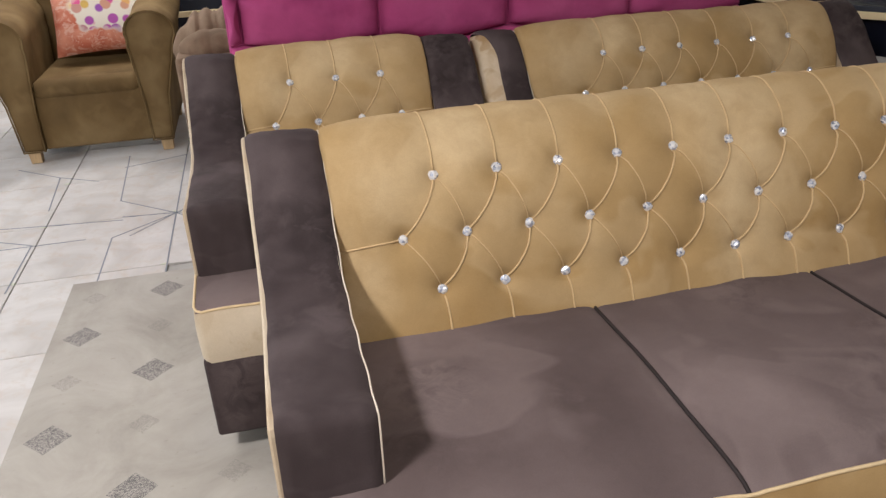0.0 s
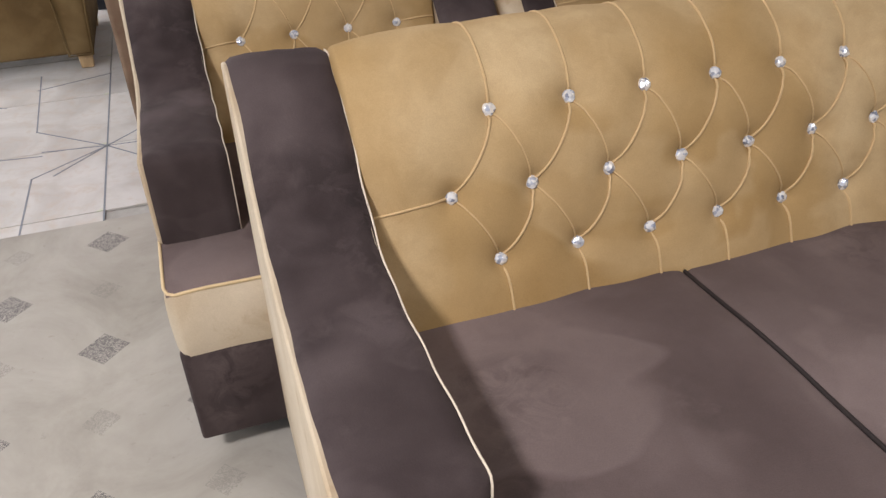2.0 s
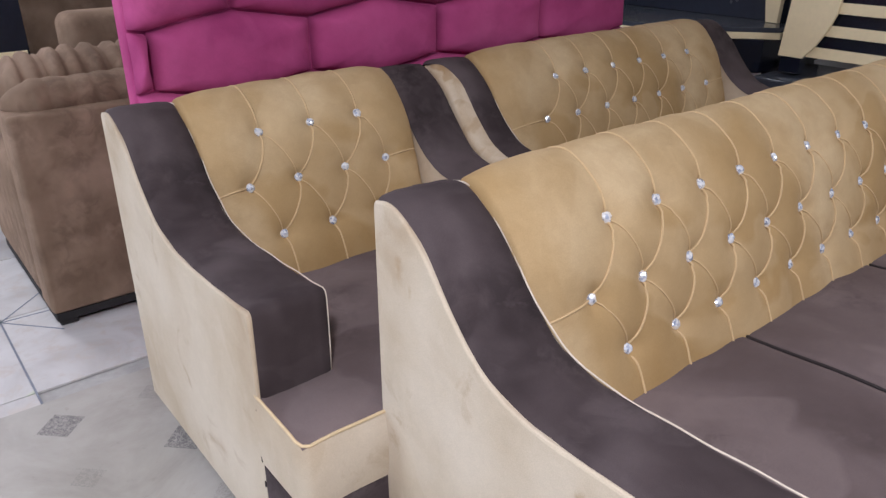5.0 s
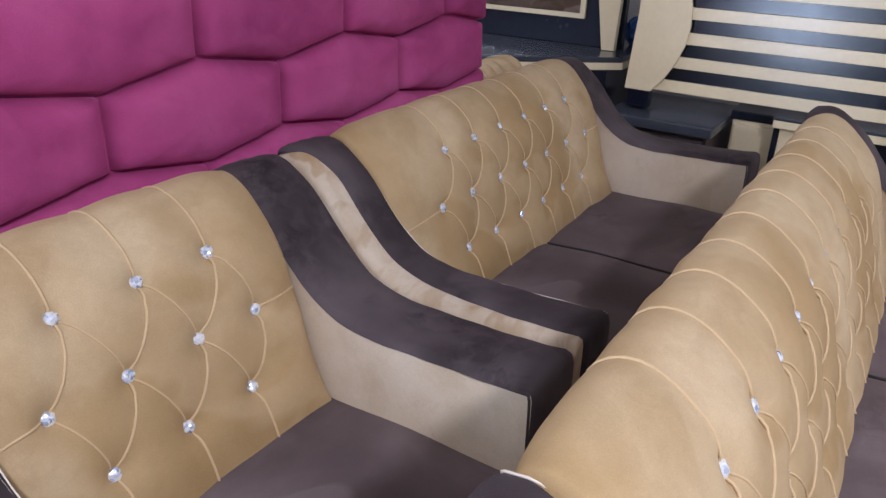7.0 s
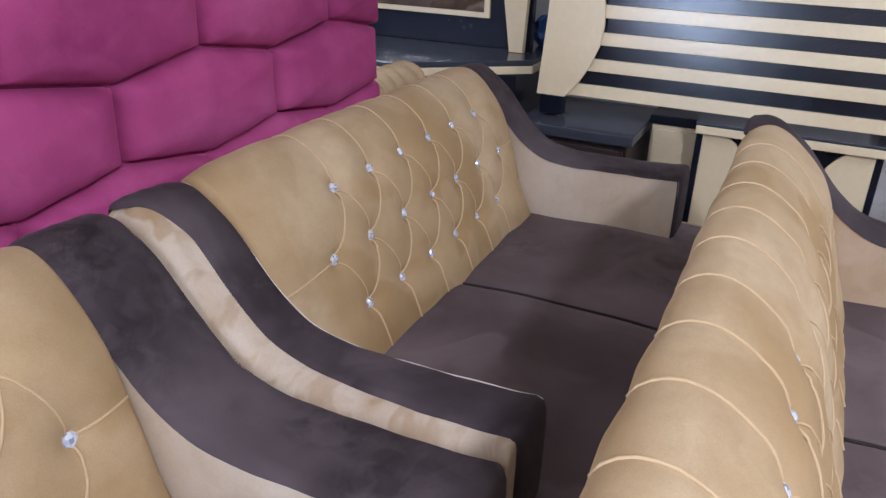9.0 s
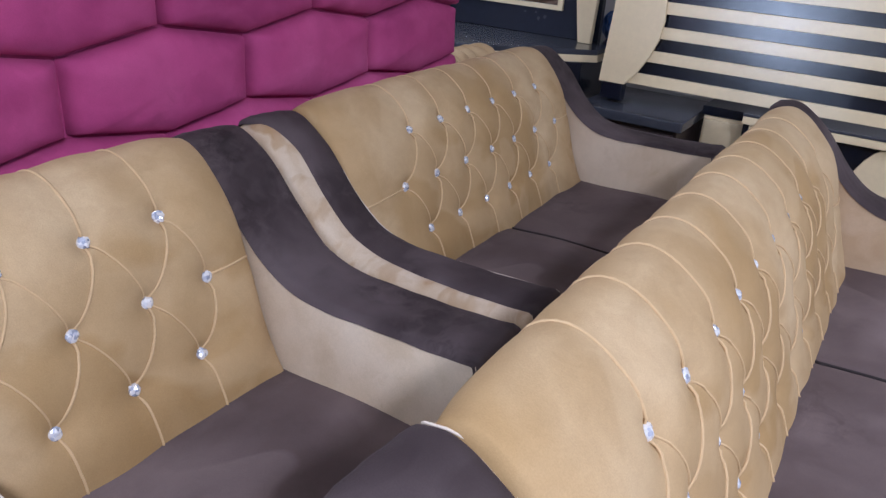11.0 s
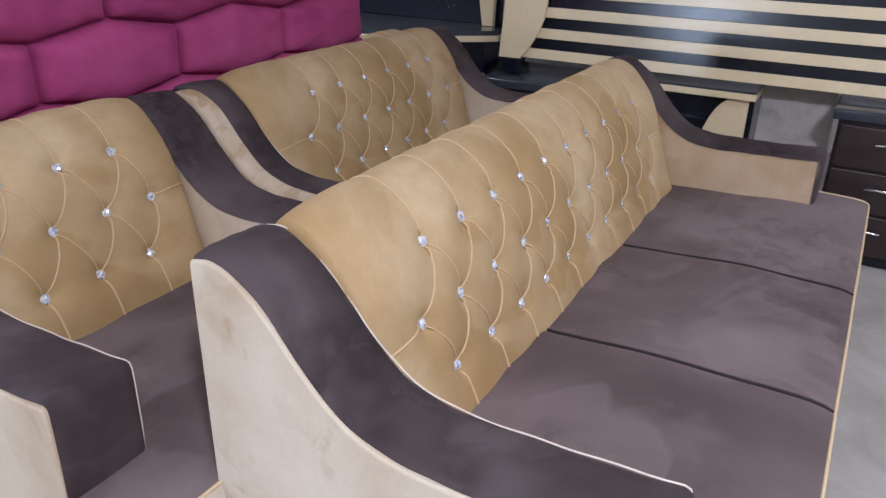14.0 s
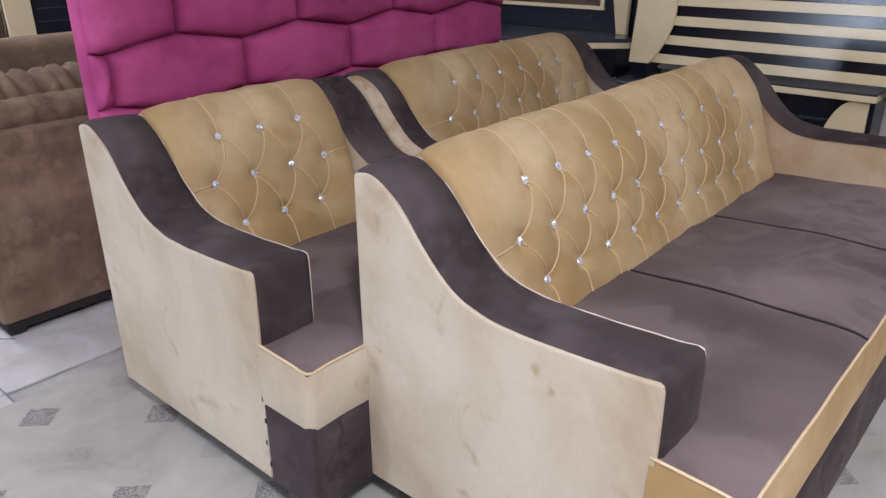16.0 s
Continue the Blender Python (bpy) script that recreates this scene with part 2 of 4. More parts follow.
def m_mat(nt, p):
    """Grey-beige floor sheet with a lattice of printed diamond motifs."""
    v = coords(nt)
    sep = nt.nodes.new("ShaderNodeSeparateXYZ")
    nt.links.new(v, sep.inputs[0])

    def mth(op, a, b=None):
        m = nt.nodes.new("ShaderNodeMath")
        m.operation = op
        for i, q in enumerate((a, b)):
            if q is None:
                continue
            if isinstance(q, bpy.types.NodeSocket):
                nt.links.new(q, m.inputs[i])
            else:
                m.inputs[i].default_value = q
        return m.outputs[0]

    def away(axis, zero, period):
        f = mth("FRACT", mth("ADD", mth("DIVIDE", mth("SUBTRACT", axis, zero), period), 50.5))
        return mth("MULTIPLY", mth("ABSOLUTE", mth("SUBTRACT", f, 0.5)), period)

    def diamonds(x0, y0, half):
        d = mth("ADD", away(sep.outputs[0], x0, 0.5406), away(sep.outputs[1], y0, 0.57))
        return mth("LESS_THAN", d, half)

    motif = noise_of(nt, v, 85, 1, 0.4, 2.0)
    ink = ramp(nt, motif, ((0.42, (0, 0, 0)), (0.47, (1, 1, 1)), (0.56, (1, 1, 1)), (0.6, (0.15, 0.15, 0.15))))
    big = mth("MAXIMUM", diamonds(-0.513, 2.643, 0.068), diamonds(-0.243, 2.358, 0.068))
    small = mth("MAXIMUM", diamonds(-0.243, 2.643, 0.048), diamonds(-0.513, 2.358, 0.048))
    n = noise_of(nt, v, 3.0, 6, 0.65, 0.6)
    col = ramp(nt, n, ((0.3, (0.28, 0.257, 0.225)), (0.5, (0.36, 0.337, 0.30)), (0.7, (0.425, 0.40, 0.362))))
    speck = noise_of(nt, v, 30, 4, 0.7)
    col = mix(nt, col, (0.24, 0.22, 0.19), ramp(nt, speck, ((0.62, (0, 0, 0)), (0.74, (0.5, 0.5, 0.5)))))
    wash = ramp(nt, big, ((0, (0, 0, 0)), (1, (0.45, 0.45, 0.45))))
    col = mix(nt, col, (0.30, 0.28, 0.26), wash)
    col = mix(nt, col, (0.11, 0.105, 0.105), mix(nt, (0.0, 0.0, 0.0), ink, mth("MULTIPLY", big, 0.9)))
    col = mix(nt, col, (0.20, 0.19, 0.17), mix(nt, (0.0, 0.0, 0.0), ink, mth("MULTIPLY", small, 0.5)))
    nt.links.new(col, p.inputs["Base Color"])
    p.inputs["Roughness"].default_value = 0.75
    bump(nt, p, noise_of(nt, v, 260, 2), 0.15, 0.001)


MAT = material("printed_floor_sheet", m_mat)


def m_floral(nt, p):
    """Coral cushion cover with a printed bouquet."""
    v = coords(nt)
    n = noise_of(nt, v, 7, 4, 0.6, 1.0)
    base = ramp(nt, n, ((0.35, (0.55, 0.14, 0.08)), (0.65, (0.72, 0.30, 0.20))))
    ring = nt.nodes.new("ShaderNodeVectorMath")
    ring.operation = "LENGTH"
    nt.links.new(coords(nt, (4.6, 5.2, 0)), ring.inputs[0])
    wob = nt.nodes.new("ShaderNodeMath")
    wob.operation = "MULTIPLY_ADD"
    wob.inputs[1].default_value, wob.inputs[2].default_value = -0.62, 1.10
    nt.links.new(ring.outputs["Value"], wob.inputs[0])
    mask = mix(nt, wob.outputs[0], noise_of(nt, v, 11, 3, 0.5), 0.35)
    base = mix(nt, base, (0.78, 0.52, 0.42), ramp(nt, noise_of(nt, v, 22, 5, 0.6, 1.2), ((0.52, (0, 0, 0)), (0.60, (0.6, 0.6, 0.6)))))
    base = mix(nt, base, (0.78, 0.72, 0.62), ramp(nt, mask, ((0.52, (0, 0, 0)), (0.56, (1, 1, 1)))))
    vor = node(nt, "ShaderNodeTexVoronoi", Scale=16)
    nt.links.new(v, vor.inputs["Vector"])
    hue = ramp(nt, vor.outputs["Color"], ((0.0, (0.6, 0.02, 0.16)), (0.3, (0.75, 0.1, 0.3)), (0.5, (0.3, 0.08, 0.4)), (0.7, (0.8, 0.45, 0.1)), (1.0, (0.2, 0.3, 0.1))))
    petal = ramp(nt, vor.outputs["Distance"], ((0.45, (1, 1, 1)), (0.55, (0, 0, 0))))
    petal = mix(nt, (0.0, 0.0, 0.0), petal, ramp(nt, mask, ((0.53, (0, 0, 0)), (0.6, (1, 1, 1)))))
    nt.links.new(mix(nt, base, hue, petal), p.inputs["Base Color"])
    p.inputs["Roughness"].default_value = 0.8


FLORAL = material("floral_print", m_floral)


# ---- mesh helpers ----
def mesh_part(name, verts, faces, mat, parent=None, smooth=True, label=""):
    me = bpy.data.meshes.new(name)
    me.from_pydata([tuple(v) for v in verts], [], [tuple(f) for f in faces])
    bm = bmesh.new()
    bm.from_mesh(me)
    bmesh.ops.recalc_face_normals(bm, faces=bm.faces)
    bm.to_mesh(me)
    bm.free()
    me.polygons.foreach_set("use_smooth", [smooth] * len(me.polygons))
    me.materials.append(mat)
    ob = new(name, me)
    ob.parent = parent
    if label:
        tagged(ob, label)
    return ob


def part(name, bm, mat, parent=None, label="", smooth=True):
    me = bpy.data.meshes.new(name)
    bm.to_mesh(me)
    bm.free()
    me.polygons.foreach_set("use_smooth", [smooth] * len(me.polygons))
    me.materials.append(mat)
    ob = new(name, me)
    ob.parent = parent
    if label:
        tagged(ob, label)
    return ob


def box(name, lo, hi, mat, parent=None, bevel=0.004, seg=2, label="", taper=None):
    bm = bmesh.new()
    bmesh.ops.create_cube(bm, size=1)
    for v in bm.verts:
        v.co = Vector([lo[i] + (v.co[i] + 0.5) * (hi[i] - lo[i]) for i in range(3)])
        if taper and v.co.z < (lo[2] + hi[2]) / 2:
            cx, cy = (lo[0] + hi[0]) / 2, (lo[1] + hi[1]) / 2
            v.co.x, v.co.y = cx + (v.co.x - cx) * taper, cy + (v.co.y - cy) * taper
    if bevel:
        bmesh.ops.bevel(bm, geom=bm.edges[:], offset=bevel, segments=seg, profile=0.5, affect="EDGES")
    ob = part(name, bm, mat, parent, label)
    ob.data.polygons.foreach_set("use_smooth", [False] * len(ob.data.polygons))
    if seg > 2:
        ob.data.polygons.foreach_set("use_smooth", [True] * len(ob.data.polygons))
    return ob


def tube(name, pts, r, mat, parent=None, sides=6, label=""):
    pts = [Vector(p) for p in pts]
    verts, faces = [], []
    for i, p in enumerate(pts):
        d = (pts[min(i + 1, len(pts) - 1)] - pts[max(i - 1, 0)]).normalized()
        a = d.cross(Vector((0.31, 0.2, 0.93)))
        a = (a if a.length > 0.05 else d.cross(Vector((1, 0, 0)))).normalized()
        b = d.cross(a)
        for k in range(sides):
            w = 2 * math.pi * k / sides
            verts.append(p + a * (r * math.cos(w)) + b * (r * math.sin(w)))
    for i in range(len(pts) - 1):
        for k in range(sides):
            k2 = (k + 1) % sides
            faces.append((i * sides + k, i * sides + k2, (i + 1) * sides + k2, (i + 1) * sides + k))
    faces += [tuple(range(sides))[::-1], tuple((len(pts) - 1) * sides + k for k in range(sides))]
    return mesh_part(name, verts, faces, mat, parent, True, label)


def extrude_x(name, poly, x0, x1, mat, parent=None, label="", bevel=0.0):
    """A prism whose outline in y, z is poly."""
    n = len(poly)
    bm = bmesh.new()
    rings = [[bm.verts.new((x, y, z)) for y, z in poly] for x in (x0, x1)]
    bm.faces.new(rings[0])
    bm.faces.new(rings[1][::-1])
    for i in range(n):
        j = (i + 1) % n
        bm.faces.new((rings[0][j], rings[0][i], rings[1][i], rings[1][j]))
    bmesh.ops.recalc_face_normals(bm, faces=bm.faces)
    if bevel:
        es = [e for e in bm.edges if abs(e.verts[0].co.x - e.verts[1].co.x) < 1e-6]
        bmesh.ops.bevel(bm, geom=es, offset=bevel, segments=2, profile=0.5, affect="EDGES")
    return part(name, bm, mat, parent, label, smooth=False)


def grid_faces(nu, nv):
    return [(i * nv + j, (i + 1) * nv + j, (i + 1) * nv + j + 1, i * nv + j + 1) for i in range(nu - 1) for j in range(nv - 1)]


def thing(name, label, category, at=(0, 0, 0), turn=0, group=""):
    e = new(name)
    e.empty_display_size = 0.1
    e.matrix_basis = pose(*at, 0, 0, turn)
    return tagged(e, label, category, group)


def smooth_line(pts, n):
    """A Catmull-Rom line through pts, n points evenly along it."""
    P = np.array(pts, float)
    Q = np.vstack([2 * P[0] - P[1], P, 2 * P[-1] - P[-2]])
    out = []
    for i in range(1, len(Q) - 2):
        for t in np.linspace(0, 1, 12, endpoint=False):
            a, b, c, d = Q[i - 1], Q[i], Q[i + 1], Q[i + 2]
            out.append(0.5 * (2 * b + (c - a) * t + (2 * a - 5 * b + 4 * c - d) * t * t + (3 * b - a - 3 * c + d) * t ** 3))
    out = np.array(out + [P[-1]])
    s = np.concatenate([[0], np.cumsum(np.linalg.norm(np.diff(out, axis=0), axis=1))])
    q = np.linspace(0, s[-1], n)
    return np.stack([np.interp(q, s, out[:, k]) for k in range(out.shape[1])], 1), s[-1]


# ---- the tufted suite: sofa, two-seater, armchair ----
ARM_PROFILE = [(0.173, 0.692), (0.285, 0.686), (0.405, 0.682), (0.505, 0.681), (0.575, 0.688), (0.635, 0.707), (0.685, 0.740),
               (0.735, 0.790), (0.805, 0.870), (0.862, 0.916), (0.905, 0.932), (0.943, 0.927)]
BACK_PROFILE = [(0.628, 0.470), (0.662, 0.540), (0.690, 0.610), (0.716, 0.700), (0.743, 0.780), (0.780, 0.855), (0.830, 0.915), (0.885, 0.942),
                (0.930, 0.925), (0.940, 0.870)]
ROW_Z = {"T": 0.845, "M": 0.720, "B": 0.592}


def arm(parent, x0, x1, cap0, cap1, side=None):
    """One arm: pale side panels, a brown cap that runs up the front, along the top to the crest, piping on its edges.
    Where cap0 lies inside x0 the pale side swells up beside the cap as a rounded shoulder."""
    pad = cap0 - x0
    top, _ = smooth_line(ARM_PROFILE, 60)
    front = [(0.170, 0.488), (0.169, 0.56), (0.169, 0.64), (0.1698, 0.672), (0.174, 0.687), (0.186, 0.6925)]
    path = front + [tuple(p) for p in top if p[0] > 0.21] + [(0.949, 0.922), (0.951, 0.908)]
    path = np.array(path)
    ups = []
    for i, p in enumerate(path):
        d = path[min(i + 1, len(path) - 1)] - path[max(i - 1, 0)]
        d = d / np.linalg.norm(d)
        ups.append(np.array([-d[1], d[0]]))
    inset = [p - 0.0045 * u for p, u in zip(path, ups)]

    def outline(depth):
        return [(0.186, 0.095)] + [(p[0] - min(depth, 0.006) * u[0], p[1] - depth * max(0.0, u[1])) for p, u in zip(path, ups)] + [(0.946, 0.095)]

    sections = [(x0 + 0.0005, 0.0085), (x0 + 0.0018, 0.0050), (x0 + 0.0050, 0.0032), (x0 + 0.010, 0.0045), (x1 - 0.010, 0.0045), (x1 - 0.002, 0.0075)]
    if x0 > 0.01:
        sections = [(x0 + 0.002, 0.0095), (x0 + 0.006, 0.0075), (x0 + 0.012, 0.0045), (x1 - 0.010, 0.0045), (x1 - 0.002, 0.0075)]
    if pad > 0.01:
        sections = [(x0 + 0.001, 0.040), (x0 + 0.006, 0.026), (x0 + 0.014, 0.015), (x0 + 0.026, 0.008), (x0 + 0.04, 0.005), (x0 + 0.06, 0.0045), (x1 - 0.002, 0.0075)]
    bm = bmesh.new()
    rings = [[bm.verts.new((x, y, z)) for y, z in outline(depth)] for x, depth in sections]
    bm.faces.new(rings[0])
    bm.faces.new(rings[-1][::-1])
    n = len(rings[0])
    for a, b in zip(rings, rings[1:]):
        for i in range(n):
            j = (i + 1) % n
            bm.faces.new((a[j], a[i], b[i], b[j]))
    bmesh.ops.recalc_face_normals(bm, faces=bm.faces)
    body = part("arm_body", bm, side or CREAM, parent, "pale cream velvet arm side", smooth=pad > 0.01)
    nu = 13

    def cap_edge(y):
        if pad < 0.01:
            return cap0 + (0.003 if x0 < 0.01 else -0.0025)
        return x0 + float(np.interp(y, (0.17, 0.35, 0.55, 0.70, 0.81, 0.862, 0.905, 0.945), (0.030, 0.036, 0.050, 0.058, 0.058, 0.045, 0.028, 0.004)))

    verts = []
    for p, d in zip(path, ups):
        left = cap_edge(p[0])
        for k in range(nu):
            s = k / (nu - 1)
            e = abs(2 * s - 1)
            crown = 0.006 * (1 - e ** 2) - 0.009 * max(0, (e - 0.88) / 0.12) ** 2
            w = 0.0015 * math.sin(17 * p[0] + 11 * p[1] + 5 * s) + 0.0007 * math.sin(61 * p[0] - 23 * s)
            y, z = p + d * (crown + w)
            verts.append((left + (cap1 + 0.0025 - left) * s, y, z))
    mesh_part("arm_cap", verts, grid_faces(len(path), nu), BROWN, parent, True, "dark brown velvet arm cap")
    if x0 < 0.01:
        for z in (0.135, 0.20, 0.27, 0.335, 0.405, 0.455):
            box("staple", (x0 - 0.0015, 0.183 + 0.004 * math.sin(37 * z), z), (x0 + 0.003, 0.187 + 0.004 * math.sin(37 * z), z + 0.014), DARKSEAM, body, 0)
        rad = 0.0018 if x1 > 0.1745 else 0.0014
        pts = [(cap1 + 0.0015 + 0.0012 * math.sin(i * 0.7), *(p - d * 0.0050)) for i, (p, d) in enumerate(zip(path, ups))]
        tube("piping", pts, rad, PALEPIPE, body)
    return body


def tufted_back(parent, xa, xb, tx, mx, bx, drop):
    """Backrest between the arms: a padded sheet pulled in at rows of crystals, with folds between them."""
    prof, length = smooth_line(BACK_PROFILE, 64)
    step = np.diff(prof, axis=0)
    tang = np.vstack([step, step[-1:]])
    tang /= np.linalg.norm(tang, axis=1)[:, None]
    norm = np.stack([-tang[:, 1], tang[:, 0]], 1)
    sv = np.linspace(0, length, 64)

    def v_of(z):
        k = np.argmax(prof[:, 1] >= z)
        return float(sv[k])

    vT, vM, vB = (v_of(ROW_Z[r] - d) for r, d in zip("TMB", drop))
    knots = [(x, vT) for x in tx] + [(x, vM) for x in mx] + [(x, vB) for x in bx]
    lines, thick = [], []

    def fold(a, b, bow, rad=0.0026):
        a, b = np.array(a), np.array(b)
        m = (a + b) / 2 + np.array([bow, 0.008])
        t = np.linspace(0, 1, 15)[:, None]
        lines.append((1 - t) ** 2 * a + 2 * t * (1 - t) * m + t * t * b)
        thick.append(rad)

    for row, nxt, va, vb in ((tx, mx, vT, vM), (mx, bx, vM, vB)):
        for x in row:
            for x2 in nxt:
                if abs(x2 - x) < 0.125:
                    fold((x, va), (x2, vb), 0.033 if x2 < x else 0.016, 0.0028 if x2 < x else 0.0019)
    for x in tx:
        fold((x, vT), (x - 0.012, length * 0.93), 0.010)
    for x in bx:
        fold((x, vB), (x + 0.008, 0.02), 0.006)
    fold((mx[0], vM), (xa - 0.01, vM - 0.012), 0.0)
    fold((mx[-1], vM), (xb + 0.01, vM + 0.004), 0.0)

    nx = int((xb - xa + 0.03) / 0.0085) + 1
    xs = np.concatenate([[xa - 0.004, xa - 0.001, xa + 0.003], np.linspace(xa + 0.008, xb - 0.008, nx - 6), [xb - 0.003, xb + 0.001, xb + 0.004]])
    X, V = np.meshgrid(xs, sv, indexing="ij")
    pts = np.vstack(lines)
    d2 = np.full(X.shape, 9.0)
    for px, pv in pts:
        d2 = np.minimum(d2, (X - px) ** 2 + (V - pv) ** 2)
    kd = np.full(X.shape, 9.0)
    for px, pv in knots:
        kd = np.minimum(kd, (X - px) ** 2 + (V - pv) ** 2)
    H = 0.0055 + 0.0014 * (1 - np.exp(-d2 / 0.007 ** 2)) + 0.0034 * (1 - np.exp(-d2 / 0.045 ** 2)) - 0.0135 * np.exp(-kd / 0.016 ** 2) - 0.0125 * np.exp(-kd / 0.036 ** 2)
    edge = np.minimum(X - xs[0], xs[-1] - X)
    crest = np.clip((V - 0.36) / 0.10, 0, 1)
    H -= 0.006 * np.exp(-(edge / 0.02) ** 2) * (1 - 0.6 * crest) + 0.030 * np.exp(-(edge / 0.0045) ** 2) + 0.009 * crest * np.exp(-(edge / 0.07) ** 2)
    H = np.where(V < 0.05, 0.006 + (H - 0.006) * (0.25 + 0.75 * V / 0.05), H)
    H += 0.003 * np.clip(1 - V / 0.10, 0, 1) + 0.016 * np.clip(V / 0.11, 0, 1) * (1 - 0.7 * np.clip((V - 0.40) / 0.09, 0, 1)) * (1 - np.exp(-(edge / 0.05) ** 2))
    H += 0.0015 * np.sin(9 * X + 4 * V) + 0.001 * np.sin(31 * X - 17 * V)

    def place(x, v, up):
        i = min(63, max(0, v / length * 63))
        y = np.interp(i, range(64), prof[:, 0]) + up * np.interp(i, range(64), norm[:, 0])
        z = np.interp(i, range(64), prof[:, 1]) + up * np.interp(i, range(64), norm[:, 1])
        return (x, y, z)

    def height(x, v):
        i = int(np.argmin(abs(xs - x)))
        j = int(round(v / length * 63))
        return H[min(nx - 1, max(0, i)), min(63, max(0, j))]

    Y = prof[None, :, 0] + H * norm[None, :, 0]
    Z = prof[None, :, 1] + H * norm[None, :, 1]
    verts = np.stack([X, Y, Z], 2).reshape(-1, 3)
    sheet = mesh_part("backrest", verts, grid_faces(nx, 64), GOLD, parent, True, "golden beige tufted velvet backrest")
    for ln, rad in zip(lines, thick):
        tube("fold", [place(x, v, height(x, v) + 0.0009) for x, v in ln], rad, FOLDLIT, sheet, 6)
    for x, v in knots:
        bm = bmesh.new()
        bmesh.ops.create_icosphere(bm, subdivisions=2, radius=0.0128)
        cut = random.Random(int(x * 1000) + int(v * 7000))
        c = Vector(place(x, v, height(x, v) + 0.008))
        j = int(v / length * 63)
        q = Vector((0, norm[j, 0], norm[j, 1])).to_track_quat("Z", "Y")
        for w in bm.verts:
            w.co = c + q @ (Vector((w.co.x, w.co.y, w.co.z * 0.66)) * cut.uniform(0.84, 1.10))
        part("crystal_button", bm, CRYSTAL, sheet, smooth=False)
    box("back_board", (xa, 0.90, 0.095), (xb, 0.938, 0.905), CREAM, parent, 0.008)
    box("back_core", (xa + 0.005, 0.80, 0.32), (xb - 0.005, 0.899, 0.70), DARKCLOTH, parent, 0.01)


def suite_piece(name, label, category, at, width, xa, xb, seams, tx, mx, bx, plump=0.0, pad=0.0, drop=(0, 0, 0)):
    """One piece of the suite, local x from its outer side, y from its seat's front edge."""
    root = thing(name, label, category, at, 0, "three-piece tufted sofa suite")
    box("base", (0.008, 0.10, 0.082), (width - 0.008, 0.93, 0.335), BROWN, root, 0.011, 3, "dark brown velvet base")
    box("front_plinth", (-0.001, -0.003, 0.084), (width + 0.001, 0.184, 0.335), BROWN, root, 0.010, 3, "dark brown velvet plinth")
    arm(root, 0.0, xa, pad, xa, CREAMSPOT if width > 2 else WORNCREAM if width > 1.2 else None)
    arm(root, xb, width, xb, width, BOUNCECREAM if width > 2 else WARMCREAM)
    tufted_back(root, xa, xb, tx, mx, bx, drop)
    cuts = [xa] + list(seams) + [xb]

    def top_z(x, y):
        k = max(0, min(len(cuts) - 2, sum(x > c for c in cuts[1:-1])))
        lo, hi = cuts[k], cuts[k + 1]
        if k == 0:
            lo = xa - 0.17 * (y < 0.17)
        if k == len(cuts) - 2:
            hi = xb + 0.17 * (y < 0.17)
        s = min(1, max(0, (x - lo) / (hi - lo)))
        bulge = 1 - 0.40 * abs(2 * s - 1) ** 6
        dip = 0.006 * sum(math.exp(-((x - c) / 0.010) ** 2) for c in seams)
        f = 0.484 + plump * (max(0.62, 1 - y) + 0.22 * math.sin(math.pi * min(1, max(0, y / 0.62)))) + 0.020 * bulge * (0.55 + 0.45 * math.sin(math.pi * min(1, max(0, y / 0.62))))
        f -= 0.012 * math.exp(-y / 0.02)
        return f - dip + 0.0022 * math.sin(13 * x + 9 * y) + 0.0015 * math.sin(29 * x - 21 * y)

    for k in range(len(cuts) - 1):
        first, last = k == 0, k == len(cuts) - 2
        x0 = 0.004 if first else cuts[k]
        x1 = width - 0.004 if last else cuts[k + 1]
        xs = np.linspace(x0, x1, int((x1 - x0) / 0.014) + 2)
        ys = np.concatenate([[0.0, 0.004, 0.012, 0.025], np.linspace(0.045, 0.68, 34)])
        idx, verts, faces = {}, [], []
        for i, x in enumerate(xs):
            for j, y in enumerate(ys):
                idx[i, j] = len(verts)
                verts.append((x, y, top_z(x, y)))
        for i in range(len(xs) - 1):
            for j in range(len(ys) - 1):
                if ys[j] > 0.19 and (xs[i + 1] < xa - 0.005 or xs[i] > xb + 0.005):
                    continue
                faces.append((idx[i, j], idx[i + 1, j], idx[i + 1, j + 1], idx[i, j + 1]))
        mesh_part("seat_cushion", verts, faces, SHEENBROWN, root, True, "dark brown velvet seat cushion")
    for c in seams:
        tube("seam", [(c, y, top_z(c, y) + 0.0034) for y in np.linspace(0.0, 0.64, 30)], 0.0042, DARKSEAM, root)
    rim = [(0.002, y) for y in np.linspace(0.185, 0.02, 8)] + [(0.008, 0.006)] + [(x, 0.0) for x in np.linspace(0.02, width - 0.02, int(width / 0.02))]
    rim += [(width - 0.008, 0.006)] + [(width - 0.002, y) for y in np.linspace(0.02, 0.185, 8)]
    rows = 9
    verts = []
    for i, (x, y) in enumerate(rim):
        zt = top_z(x, max(y, 0.0))
        ox = -1 if x < 0.004 else (1 if x > width - 0.004 else 0)
        oy = -1 if y < 0.01 else 0
        for r in range(rows):
            s = r / (rows - 1)
            out = 0.010 * math.sin(math.pi * s) ** 0.7 + 0.0006 * math.sin(40 * x + 7 * s + 23 * y)
            verts.append((x + ox * out * 0.6, y + oy * out, zt + (0.318 + 0.4 * plump - zt) * s))
